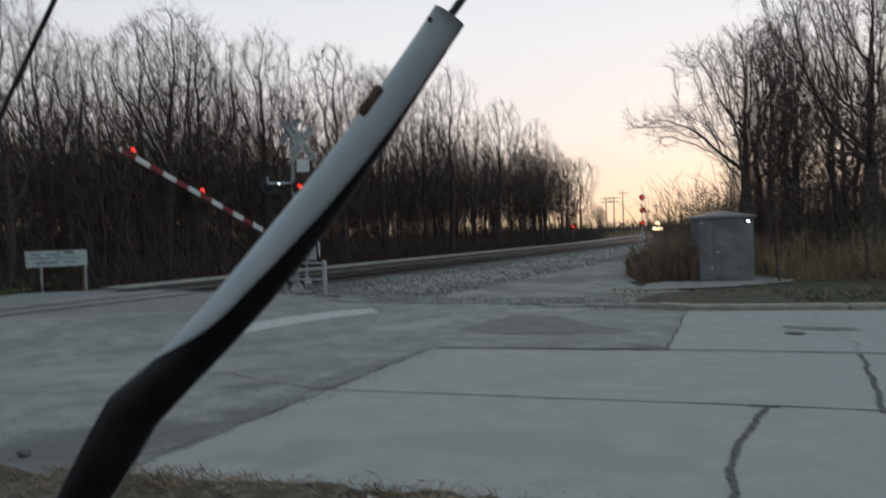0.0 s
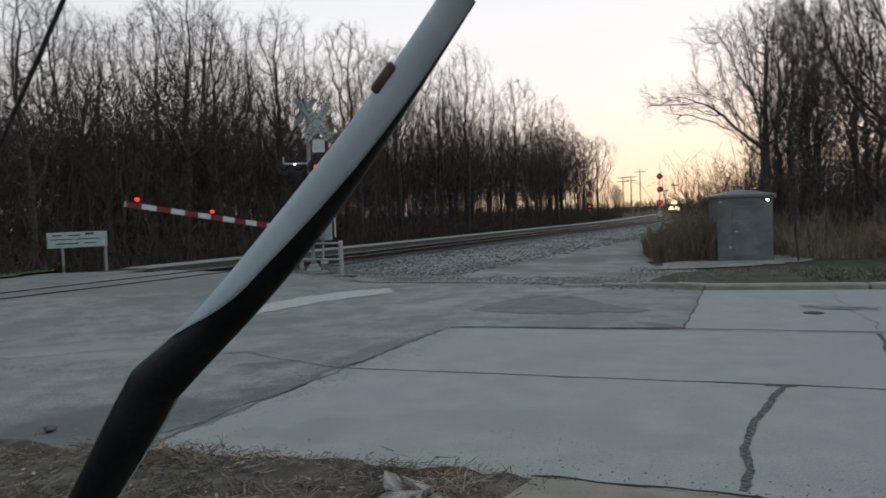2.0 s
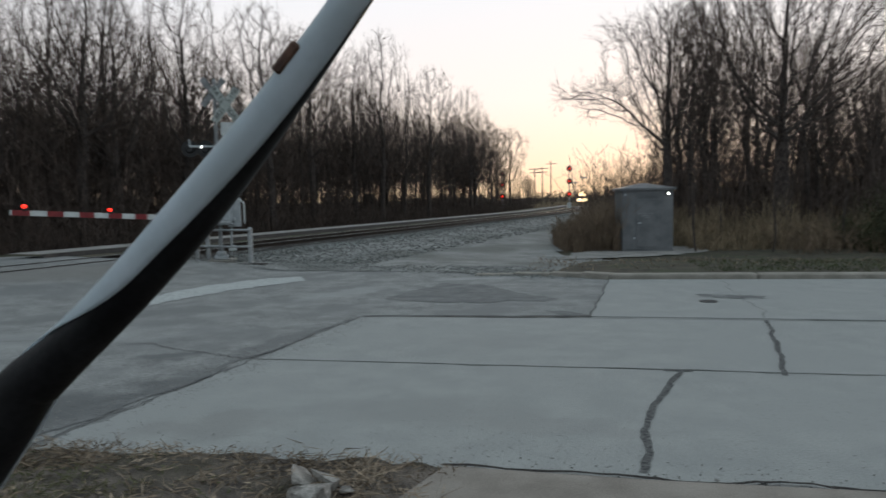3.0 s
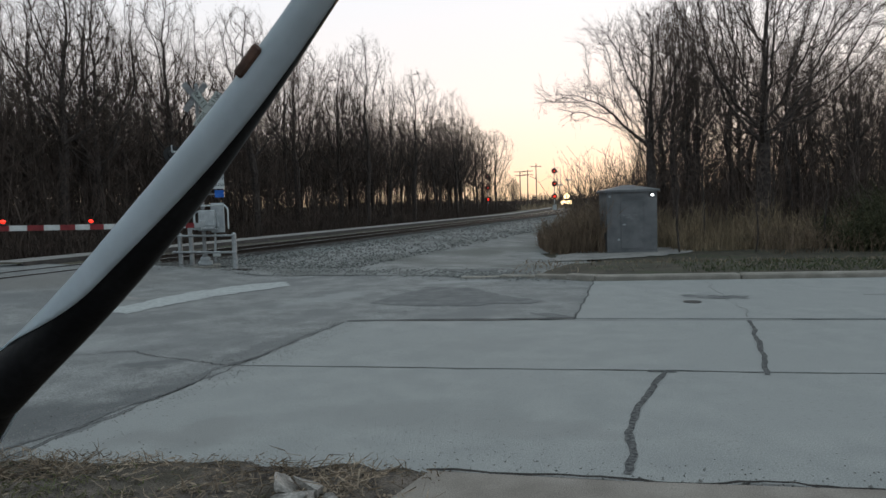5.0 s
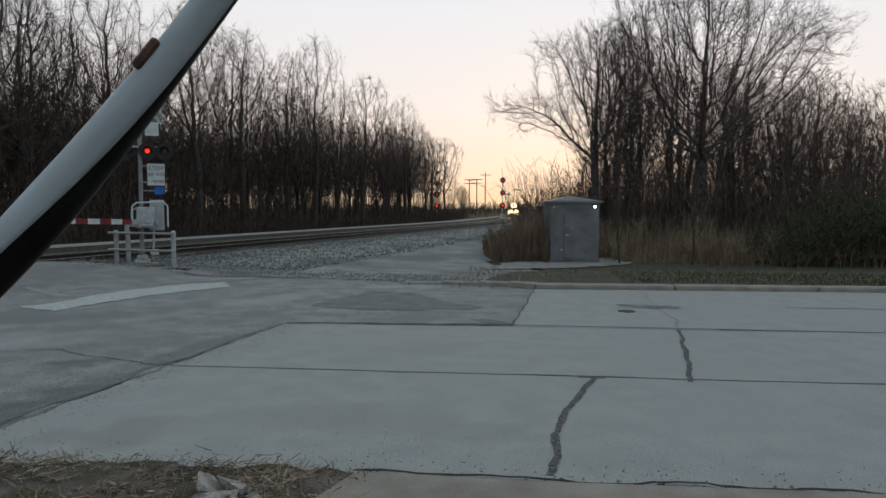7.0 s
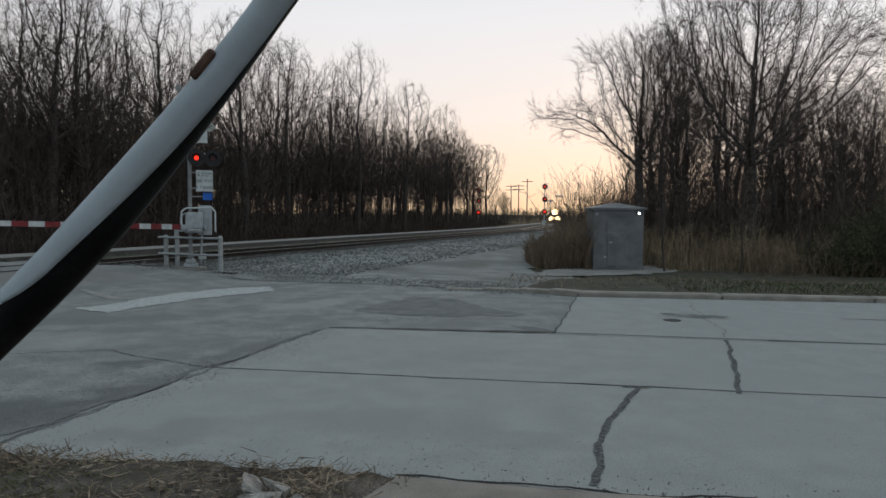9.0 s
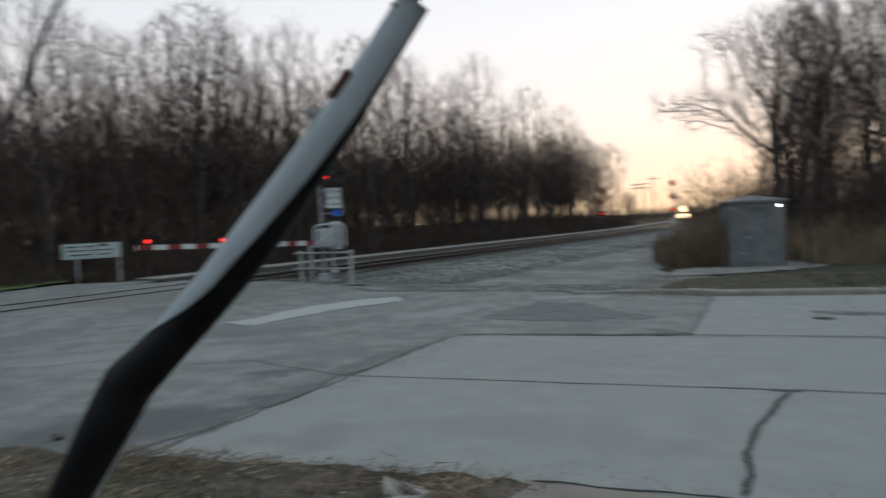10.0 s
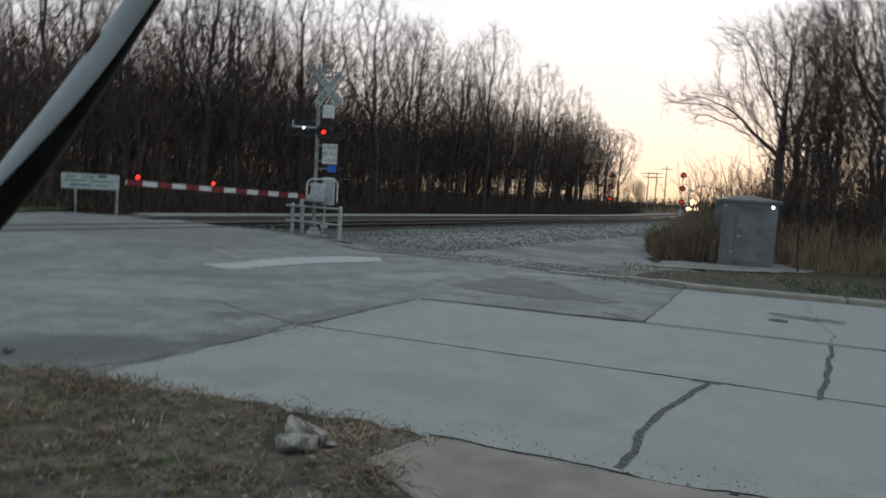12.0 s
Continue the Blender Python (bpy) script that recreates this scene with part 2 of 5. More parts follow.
M = dict(
    soil=mat("soil", (0.036, 0.033, 0.023), (0.085, 0.073, 0.05), 2.5, 0.95, 0.8, 40, c3=(0.045, 0.052, 0.025), big=0.6),
    verge=mat("verge_soil", (0.078, 0.066, 0.058), (0.235, 0.198, 0.166), 5, 0.95, 1.0, 70, c3=(0.085, 0.075, 0.055), big=1.3, dist=0.04),
    asphalt=mat("worn_asphalt", (0.21, 0.215, 0.212), (0.30, 0.308, 0.30), 2.2, 0.9, 0.9, 60, c3=(0.185, 0.19, 0.19), big=0.7, spots=(14, (0.14, 0.14, 0.14)), grain=0.9, stains=ROAD_STAINS),
    patch=mat("dark_asphalt_patch", (0.145, 0.15, 0.152), (0.215, 0.22, 0.218), 3, 0.92, 0.5, 140, spec=0.2),
    tar=mat("crack_tar", (0.05, 0.052, 0.054), (0.17, 0.172, 0.17), 28, 0.9, 0.4, 150, spec=0.15),
    concrete=mat("road_concrete", (0.292, 0.304, 0.297), (0.335, 0.345, 0.335), 2.4, 0.88, 0.6, 90, c3=(0.29, 0.30, 0.293), big=0.4, spots=(22, (0.235, 0.24, 0.232)), stains=PANEL_STAINS),
    kerb=mat("kerb_concrete", (0.235, 0.22, 0.19), (0.345, 0.32, 0.28), 3, 0.9, 0.5, 90),
    apron=mat("old_concrete", (0.215, 0.19, 0.165), (0.32, 0.29, 0.255), 2.5, 0.9, 0.6, 110),
    ballast=mat("ballast_bed", (0.145, 0.155, 0.15), (0.235, 0.245, 0.238), 10, 0.95, 1.0, 45, c3=(0.22, 0.24, 0.235), big=0.3, dist=0.04),
    lawn=mat("lawn_green", (0.07, 0.11, 0.03), (0.13, 0.17, 0.06), 3, 0.95, 0.6, 70, c3=(0.14, 0.13, 0.07), big=0.6),
    # very dark: painted shade on the track bed, dirt in slots and road edge
    shade_dirt=mat("shaded_ballast_and_dirt", (0.02, 0.018, 0.017), (0.042, 0.038, 0.035), 14, 0.95, 0.8, 60, dist=0.03),
    stone=mat("ballast_stone", (0.16, 0.17, 0.166), (0.25, 0.262, 0.254), 12, 0.9, 0.3, 60, island=0.9),
    chip=mat("pavement_chip", (0.17, 0.17, 0.168), (0.30, 0.30, 0.29), 12, 0.95, 0.0, 60, island=0.7),
    gravel=mat("gravel", (0.2, 0.205, 0.2), (0.32, 0.325, 0.315), 1.2, 0.95, 0.8, 60, c3=(0.16, 0.165, 0.155), big=0.3, dist=0.02),
    path=mat("light_gravel", (0.22, 0.215, 0.205), (0.33, 0.32, 0.30), 2.0, 0.95, 0.5, 60),
    paint=mat("worn_white_paint", (0.34, 0.36, 0.355), (0.50, 0.525, 0.515), 9, 0.85, 0.3, 60, spots=(30, (0.22, 0.225, 0.22))),
    rail=mat("rail_steel", (0.03, 0.024, 0.02), (0.055, 0.042, 0.034), 6, 0.6, 0.3, 60, metal=0.3),
    railhead=mat("polished_rail_head", (0.30, 0.30, 0.30), (0.40, 0.39, 0.38), 6, 0.42, 0.05, 60, metal=1.0),
    tie=mat("creosoted_tie", (0.022, 0.019, 0.017), (0.052, 0.043, 0.037), 6, 0.9, 0.6, 50),
    bark=mat("tree_bark", (0.042, 0.034, 0.031), (0.095, 0.078, 0.070), 6, 0.95, 0.6, 30),
    twig=mat("twigs", (0.078, 0.058, 0.049), (0.15, 0.113, 0.096), 2, 0.95, 0.0, 30),
    brush=mat("brushwood", (0.055, 0.042, 0.036), (0.125, 0.095, 0.08), 1.5, 0.95, 0.0, 30, island=0.6),
    rust=mat("rusty_twigs", (0.15, 0.11, 0.078), (0.28, 0.21, 0.15), 1.5, 0.95, 0.0, 30, island=0.6),
    reed=mat("dry_reeds", (0.19, 0.15, 0.10), (0.40, 0.315, 0.21), 1.5, 0.95, 0.0, 30, island=0.7),
    green=mat("shrub_green", (0.042, 0.045, 0.020), (0.08, 0.082, 0.04), 1.2, 0.9, 0.0, 30, island=0.6),
    grass=mat("grass_green", (0.038, 0.056, 0.018), (0.085, 0.105, 0.042), 1.2, 0.9, 0.0, 30, island=0.6),
    straw=mat("dead_grass", (0.16, 0.125, 0.09), (0.37, 0.30, 0.225), 1.5, 0.95, 0.0, 30, island=0.8),
    boxmetal=mat("cabinet_aluminium", (0.14, 0.148, 0.155), (0.20, 0.208, 0.215), 2.5, 0.55, 0.1, 40, metal=0.3, grain=0.25),
    galv=mat("galvanised_steel", (0.34, 0.36, 0.37), (0.48, 0.5, 0.51), 8, 0.5, 0.15, 60, metal=0.5),
    silver=mat("aluminium_paint", (0.34, 0.37, 0.385), (0.46, 0.49, 0.505), 6, 0.5, 0.1, 60, metal=0.2, grain=0.25),
    black=mat("black_enamel", (0.012, 0.012, 0.013), (0.025, 0.025, 0.026), 8, 0.5, 0.1, 60),
    white=mat("white_sheet", (0.46, 0.50, 0.50), (0.60, 0.64, 0.64), 5, 0.5, 0.0, 60, grain=0.2),
    buck=mat("weathered_white_board", (0.32, 0.355, 0.335), (0.43, 0.465, 0.44), 7, 0.6, 0.0, 60, grain=0.3),
    mast=mat("grey_mast_paint", (0.20, 0.21, 0.215), (0.29, 0.30, 0.305), 6, 0.6, 0.1, 60),
    board=mat("green_white_board", (0.36, 0.45, 0.44), (0.48, 0.56, 0.54), 5, 0.6, 0.0, 60, grain=0.2),
    red=mat("red_sheet", (0.16, 0.014, 0.02), (0.24, 0.026, 0.03), 6, 0.5, 0.0, 60),
    blue=mat("blue_sheet", (0.01, 0.1, 0.45), (0.02, 0.16, 0.6), 6, 0.5, 0.0, 60),
    darktext=mat("dark_lettering", (0.03, 0.035, 0.04), (0.05, 0.05, 0.06), 8, 0.6, 0.0, 60),
    sleeve=mat("grey_plastic_sleeve", (0.66, 0.74, 0.79), (0.74, 0.81, 0.86), 9, 0.35, 0.0, 60, c3=(0.66, 0.73, 0.77), big=5, grain=0.06),
    # near-black colour for the shade inside the open sleeve
    sleeve_shade=mat("sleeve_inner_shade", (0.006, 0.006, 0.007), (0.014, 0.014, 0.015), 10, 0.45, 0.1, 90, spec=0.14),
    tag=mat("brown_tag", (0.06, 0.03, 0.02), (0.12, 0.06, 0.04), 20, 0.7, 0.2, 90),
    wire=mat("steel_strand", (0.03, 0.03, 0.032), (0.07, 0.07, 0.07), 40, 0.5, 0.3, 90, metal=0.5),
    pole=mat("weathered_pole", (0.08, 0.065, 0.05), (0.15, 0.12, 0.1), 6, 0.9, 0.4, 40),
    loco=mat("locomotive_paint", (0.03, 0.03, 0.035), (0.06, 0.06, 0.065), 2, 0.5, 0.1, 30),
    rock=mat("broken_concrete", (0.20, 0.188, 0.172), (0.37, 0.35, 0.322), 14, 0.9, 0.6, 60),
    redlamp=glow("red_lamp_glow", (1.0, 0.03, 0.014), 1.9),
    redlens=mat("red_lens_dark", (0.12, 0.008, 0.008), (0.18, 0.012, 0.01), 9, 0.2, 0.0, 60),
    warmlamp=glow("headlight_glow", (1.0, 0.72, 0.40), 4.0),
    whitelamp=glow("white_lamp_glow", (0.95, 0.97, 1.0), 8.0),
)


# ---- building helpers ----
def mesh_ob(name, verts, faces, material, smooth=False):
    me = bpy.data.meshes.new(name)
    me.from_pydata([tuple(v) for v in verts], [], [tuple(f) for f in faces])
    me.materials.append(material)
    if smooth:
        me.shade_smooth()
    return new(name, me)


def part(name, bm, material, parent, label=""):
    me = bpy.data.meshes.new(name)
    bm.to_mesh(me)
    bm.free()
    me.materials.append(material)
    ob = new(name, me)
    ob.parent = parent
    return tagged(ob, label)


def thing(name, label, category, m=None, group="", kind=""):
    ob = new(name)
    ob.empty_display_size = 0.1
    if m is not None:
        ob.matrix_world = m
    return tagged(ob, label, category, group, kind)


def add_box(bm, x0, x1, y0, y1, z0, z1, bevel=0.0, m=None):
    r = bmesh.ops.create_cube(bm, size=1.0)
    vs = r["verts"]
    for v in vs:
        v.co = Vector((x0 + (v.co.x + 0.5) * (x1 - x0), y0 + (v.co.y + 0.5) * (y1 - y0), z0 + (v.co.z + 0.5) * (z1 - z0)))
    if m is not None:
        bmesh.ops.transform(bm, matrix=m, verts=vs)
    if bevel:
        es = list({e for v in vs for e in v.link_edges})
        bmesh.ops.bevel(bm, geom=es, offset=bevel, segments=1, affect="EDGES")
    return bm


def add_cyl(bm, a, b, r0, r1=None, seg=12, cap=True):
    a, b = Vector(a), Vector(b)
    r1 = r0 if r1 is None else r1
    q = (b - a).to_track_quat("Z", "Y").to_matrix().to_4x4()
    bmesh.ops.create_cone(bm, cap_ends=cap, segments=seg, radius1=r0, radius2=r1, depth=(b - a).length,
                          matrix=Matrix.Translation((a + b) / 2) @ q)
    return bm


def boxes(*args, bevel=0.0):
    bm = bmesh.new()
    for a in args:
        add_box(bm, *a, bevel=bevel)
    return bm


def cyls(*args, seg=12):
    bm = bmesh.new()
    for a in args:
        add_cyl(bm, *a, seg=seg)
    return bm


def smooth(a, b, t):
    t = min(1.0, max(0.0, (t - a) / (b - a)))
    return t * t * (3 - 2 * t)


# ---- plan: the line, the road and the lie of the land ----
LINE = [(-30.1, -30), (-18.3, 0), (-10.4, 20), (-2.5, 40), (5.4, 60), (9.3, 70), (17.3, 100), (27.0, 150), (35.3, 215), (49.0, 280), (63.0, 350), (140.0, 700)]


def line_x(y):
    for (x0, y0), (x1, y1) in zip(LINE, LINE[1:]):
        if y <= y1:
            return x0 + (x1 - x0) * (y - y0) / (y1 - y0)
    return LINE[-1][0]


def off(x, y):
    """Metres right of the line's centre."""
    return (x - line_x(y)) * 0.93


ROAD = radians(-9.0)
RU, RV = Vector((math.cos(ROAD), math.sin(ROAD))), Vector((-math.sin(ROAD), math.cos(ROAD)))


def uv(u, v):
    p = RU * u + RV * v
    return (p.x, p.y)


def vv(x, y):
    return RV.x * x + RV.y * y


NEAR, JOINT1, JOINT2, KERB = 4.62, 7.48, 10.55, 15.25     # the road's long joints and edges


def kerb_v(u):
    """The far kerb runs two degrees off the long joints."""
    return 15.23 + 0.035 * (u - 0.92)


def land(x, y):
    p, v = off(x, y), vv(x, y)
    z = 0.0
    if v > NEAR - 0.2:
        z = -0.34 * smooth(17.5, 25, v) * smooth(5, 13, p)
        z += 0.1 * (1 - smooth(3.4, 7.0, abs(p)))
    z += (0.20 if p < 0 else 0.0) * smooth(0.5, 2.6, -p) * (1 - smooth(6.5, 10, -p))
    z -= 0.3 * smooth(7, 14, -p)
    z -= 1.7 * smooth(95, 240, y)
    return z


def cross(x, y):
    """The carriageway: flat, rising to the rails where it goes over them."""
    p = off(x, y)
    if p < 0:
        return 0.265 - 0.08 * smooth(2, 16, -p)
    return 0.265 * (1 - smooth(1.6, 6.5, p))


from mathutils.geometry import delaunay_2d_cdt


def sheet(name, poly, zf, step, material, ragged=0.0, seed=1):
    """A flat piece of ground inside poly, following zf, with a ragged edge."""
    rng = random.Random(seed)
    edge = []
    for (x0, y0), (x1, y1) in zip(poly, poly[1:] + poly[:1]):
        d = math.hypot(x1 - x0, y1 - y0)
        k = max(1, int(d / (step * 0.7)))
        for i in range(k):
            t = i / k
            j = ragged * (rng.random() - 0.5) * (1 if i else 0.3)
            edge.append(Vector((x0 + (x1 - x0) * t - (y1 - y0) / d * j, y0 + (y1 - y0) * t + (x1 - x0) / d * j)))
    xs, ys = [p[0] for p in poly], [p[1] for p in poly]
    inner = []

    def inside(x, y):
        c = False
        for a, b in zip(edge, edge[1:] + edge[:1]):
            if (a.y > y) != (b.y > y) and x < (b.x - a.x) * (y - a.y) / (b.y - a.y) + a.x:
                c = not c
        return c

    for i in range(int((max(xs) - min(xs)) / step) + 1):
        for j in range(int((max(ys) - min(ys)) / step) + 1):
            x, y = min(xs) + (i + 0.5) * step, min(ys) + (j + 0.5) * step
            if inside(x, y):
                inner.append(Vector((x, y)))
    n = len(edge)
    vs, _, fs, *_ = delaunay_2d_cdt(edge + inner, [(i, (i + 1) % n) for i in range(n)], [], 1, 1e-5)
    return mesh_ob(name, [(v.x, v.y, zf(v.x, v.y)) for v in vs], fs, material, True)


# ---- ground ----
def ground_grid():
    xs = sorted({round(v, 3) for v in [-1500, -900, -500, -300, -200, -150, -110, -80, -65] + [-55 + 1.0 * i for i in range(111)] + [65, 80, 110, 150, 200, 300, 500, 900, 1500]})
    ys = sorted({round(v, 3) for v in [-600, -300, -150, -80, -40, -20, -10] + [-5 + 1.0 * i for i in range(86)] + [90, 100, 110, 125, 140, 160, 180, 200, 220, 245, 270, 300, 350, 420, 500, 650, 900, 1400, 2500]})

    def z(x, y):
        v = vv(x, y)
        h = land(x, y) - 0.06
        if NEAR - 1.0 < v < KERB + 0.5 and x > -40:
            h = min(h, -0.12)
        if off(x, y) < -10 and abs(x) < 300:
            h += 0.15 * noise.noise((x * 0.3, y * 0.3, 0))
        return h

    verts = [(x, y, z(x, y)) for y in ys for x in xs]
    w = len(xs)
    faces = [(j * w + i, j * w + i + 1, (j + 1) * w + i + 1, (j + 1) * w + i) for j in range(len(ys) - 1) for i in range(w - 1)]
    return tagged(mesh_ob("ground", verts, faces, M["soil"], True), "brown winter ground with leaf litter and dead grass", "ground", kind="structure")


ground_grid()

# asphalt of the crossing approach; it runs under the concrete panels and over the rails
ASPHALT = [(-70, 8), (-38, 4.6), (-20, 4.2), (-3.6, 4.2), (6, 4.0), (4.4, 14.75), (3.2, 15.1), (2.4, 15.75), (1.5, 16.25), (0.2, 17.1), (-2.6, 18.3), (-5.4, 19.0), (-9.0, 19.6), (-10.5, 20.0), (-12.8, 21.4), (-17.6, 21.2), (-19.5, 19.0), (-38, 19), (-70, 25)]
road = tagged(sheet("road", ASPHALT, lambda x, y: cross(x, y) - 0.012, 0.6, M["asphalt"], 0.25, 3),
              "worn grey asphalt approach to a level crossing, cracked and patched", "road", kind="structure")

tagged(sheet("grass_bank", [(-17.4, 18.0), (-26, 18.4), (-38, 19.2), (-40, 30), (-20, 27), (-17.2, 21.5)], lambda x, y: 0.30 + 0.05 * noise.noise((x, y, 6)), 0.8, M["lawn"], 0.3, 35),
       "green grass bank beyond the crossing", "grass", kind="structure")

# gravel yard beside the line, between the ballast and the bushes
GRAVEL = [(1.3, 16.2), (2.6, 16.0), (3.2, 17.6), (4.6, 19.4), (4.9, 22), (3.6, 25.5), (4.4, 29), (6.4, 36), (10, 48), (14.5, 62), (13.5, 64), (7, 56), (2, 42.5), (-3.5, 28), (-6.0, 21), (-6.5, 18.6), (-2, 17.6)]
tagged(sheet("gravel_yard", GRAVEL, lambda x, y: land(x, y) - 0.002 + 0.015 * noise.noise((x, y, 3)), 0.7, M["gravel"], 0.5, 5),
       "pale grey gravel track running beside the railway", "gravel", kind="structure")


def strip(name, p0, p1, y0, y1, zf, material, label, category, step=1.5, kind="structure"):
    """A ribbon beside the line between two offsets."""
    n = max(2, int((y1 - y0) / step))
    k = 5
    verts, faces = [], []
    for i in range(n + 1):
        y = y0 + (y1 - y0) * i / n
        for j in range(k + 1):
            p = p0 + (p1 - p0) * j / k
            x = line_x(y) + p / 0.93
            verts.append((x, y, zf(x, y, p)))
    for i in range(n):
        for j in range(k):
            a = i * (k + 1) + j
            faces.append((a, a + 1, a + k + 2, a + k + 1))
    return tagged(mesh_ob(name, verts, faces, material, True), label, category, kind=kind)


def bed(x, y, p):
    return 0.10 - 0.1 * smooth(1.5, 5.5, abs(p)) - 1.7 * smooth(95, 240, y) + 0.03 * noise.noise((x * 2, y * 2, 1))


strip("ballast_bed", -3.2, 6.0, 19.9, 300, bed, M["ballast"], "grey crushed stone ballast under the track", "ballast", 1.0)
# darker strip over the ballast: the shade around the rails put into its colour
strip("track_bed", -1.9, 1.75, 20.2, 240, lambda x, y, p: bed(x, y, p) + 0.025, M["shade_dirt"], "ballast between the rails, its dark colour holding the shade along the track", "ballast", 1.0)
strip("service_path", -3.45, -2.5, 20.5, 240, lambda x, y, p: 0.43 - 0.04 * abs(p + 4) - 1.7 * smooth(95, 240, y), M["path"],
      "pale gravel service path along the far side of the track", "path")
strip("service_path_bank", -2.5, -1.9, 20.5, 240, lambda x, y, p: 0.37 - 0.45 * (p + 2.5) / 0.6 - 1.7 * smooth(95, 240, y), M["tie"],
      "dark earth bank of the service path", "bank")


# ---- track ----
def track_z(y):
    return 0.28 - 1.7 * smooth(95, 240, y)


def make_track():
    t = thing("railway_track", "single railway track with rusty rails on dark wooden ties", "railway track", kind="structure")
    for side in (-0.76, 0.76):
        for nm, prof, mt in (("rail", [(-0.07, -0.17), (0.07, -0.17), (0.07, -0.15), (0.012, -0.13), (0.012, -0.04), (0.036, -0.03), (0.036, -0.004), (-0.036, -0.004), (-0.036, -0.03), (-0.012, -0.04), (-0.012, -0.13), (-0.07, -0.15)], M["rail"]),
                             ("rail_head", [(-0.034, -0.004), (0.034, -0.004), (0.030, 0.0), (-0.030, 0.0)], M["railhead"])):
            ys = [-30 + 2.0 * i for i in range(90)] + [150 + 10 * i for i in range(20)]
            vs, fs, k = [], [], len(prof)
            for y in ys:
                for a, b in prof:
                    vs.append((line_x(y) + (side + a) / 0.93, y, track_z(y) + b))
            for i in range(len(ys) - 1):
                for j in range(k):
                    fs.append((i * k + j, i * k + (j + 1) % k, (i + 1) * k + (j + 1) % k, (i + 1) * k + j))
            ob = mesh_ob(nm, vs, fs, mt)
            ob.parent = t
            if nm == "rail_head":
                tagged(ob, "bright worn rail head")
    bm = bmesh.new()
    add_box(bm, -1.3, 1.3, -0.115, 0.115, -0.16, 0.0, 0.012)
    me = bpy.data.meshes.new("tie")
    bm.to_mesh(me)
    bm.free()
    me.materials.append(M["tie"])
    y = 20.6
    while y < 130:
        ob = new("tie", me)
        ob.parent = t
        ob.matrix_local = pose(line_x(y), y, track_z(y) - 0.165, 0, 0, -21 + random.uniform(-1, 1))
        y += 0.51
    return t


make_track()

for p in (-0.76, 0.76):
    strip("flangeway", p - 0.13, p + 0.13, -6, 20.3 if p > 0 else 21.2, lambda x, y, q: cross(x, y) - 0.004, M["shade_dirt"], "dark dirty slot beside a rail in the crossing", "flangeway", 1.0)


# ---- concrete road panels, kerb ----
def prism(name, poly, z0, z1, material, bevel=0.0):
    bm = bmesh.new()
    low = [bm.verts.new((x, y, z0)) for x, y in poly]
    top = [bm.verts.new((x, y, z1)) for x, y in poly]
    n = len(poly)
    bm.faces.new(top)
    for i in range(n):
        bm.faces.new((low[i], low[(i + 1) % n], top[(i + 1) % n], top[i]))
    bmesh.ops.recalc_face_normals(bm, faces=bm.faces)
    if bevel:
        bmesh.ops.bevel(bm, geom=[e for e in bm.edges if all(abs(v.co.z - z1) < 1e-5 for v in e.verts)], offset=bevel, segments=1, affect="EDGES")
    me = bpy.data.meshes.new(name)
    bm.to_mesh(me)
    bm.free()
    me.materials.append(material)
    return new(name, me)


def pave():
    t = thing("concrete_pavement", "pale grey concrete road panels with tarred cracks", "pavement", kind="structure")
    g = 0.012

    def panel(poly):
        ob = prism("panel", poly, -0.1, 0.0, M["concrete"], 0.003)
        ob.parent = t

    def lane(v0, v1, cuts, left):
        e = 0.0015 if v1 == JOINT2 else g
        for a, b in zip(cuts, cuts[1:]):
            (a0, a1), (b0, b1) = [c if isinstance(c, tuple) else (c, c) for c in (a, b)]
            pl = [uv(a0 + g, v0 + g), uv(b0 - g, v0 + g), uv(b1 - g, v1 - e), uv(a1 + g, v1 - e)]
            if left and a == cuts[0]:
                lo, hi = Vector(left[0]), Vector(left[1])
                n = 26
                rough = [hi.lerp(lo, i / n) + Vector((0.07 * noise.noise((i * 0.9, v0, 1)) + 0.05 * noise.noise((i * 0.3, v0, 8)), 0)) for i in range(n + 1)]
                pl = [pl[1], pl[2]] + [(p.x, p.y) for p in rough]
            panel(pl)

    lane(NEAR, JOINT1, [-4, 9, 17, 25, 40, 60], ((-3.1, 5.15), (-2.28, 7.93)))
    lane(JOINT1, JOINT2, [-4, 10, 18, 26, 40, 60], ((-2.25, 7.97), (-1.47, 10.72)))
    cuts = [0.5, 9.5, 18, 27, 40, 60]
    for a, b in zip(cuts, cuts[1:]):
        panel([uv(a + g, JOINT2 + 0.0015) if a > 1 else (2.06, 10.44), uv(b - g, JOINT2 + 0.0015), uv(b - g, kerb_v(b)), uv(a + g, kerb_v(a)) if a > 1 else (3.25, 14.9)])
    return t


pave()


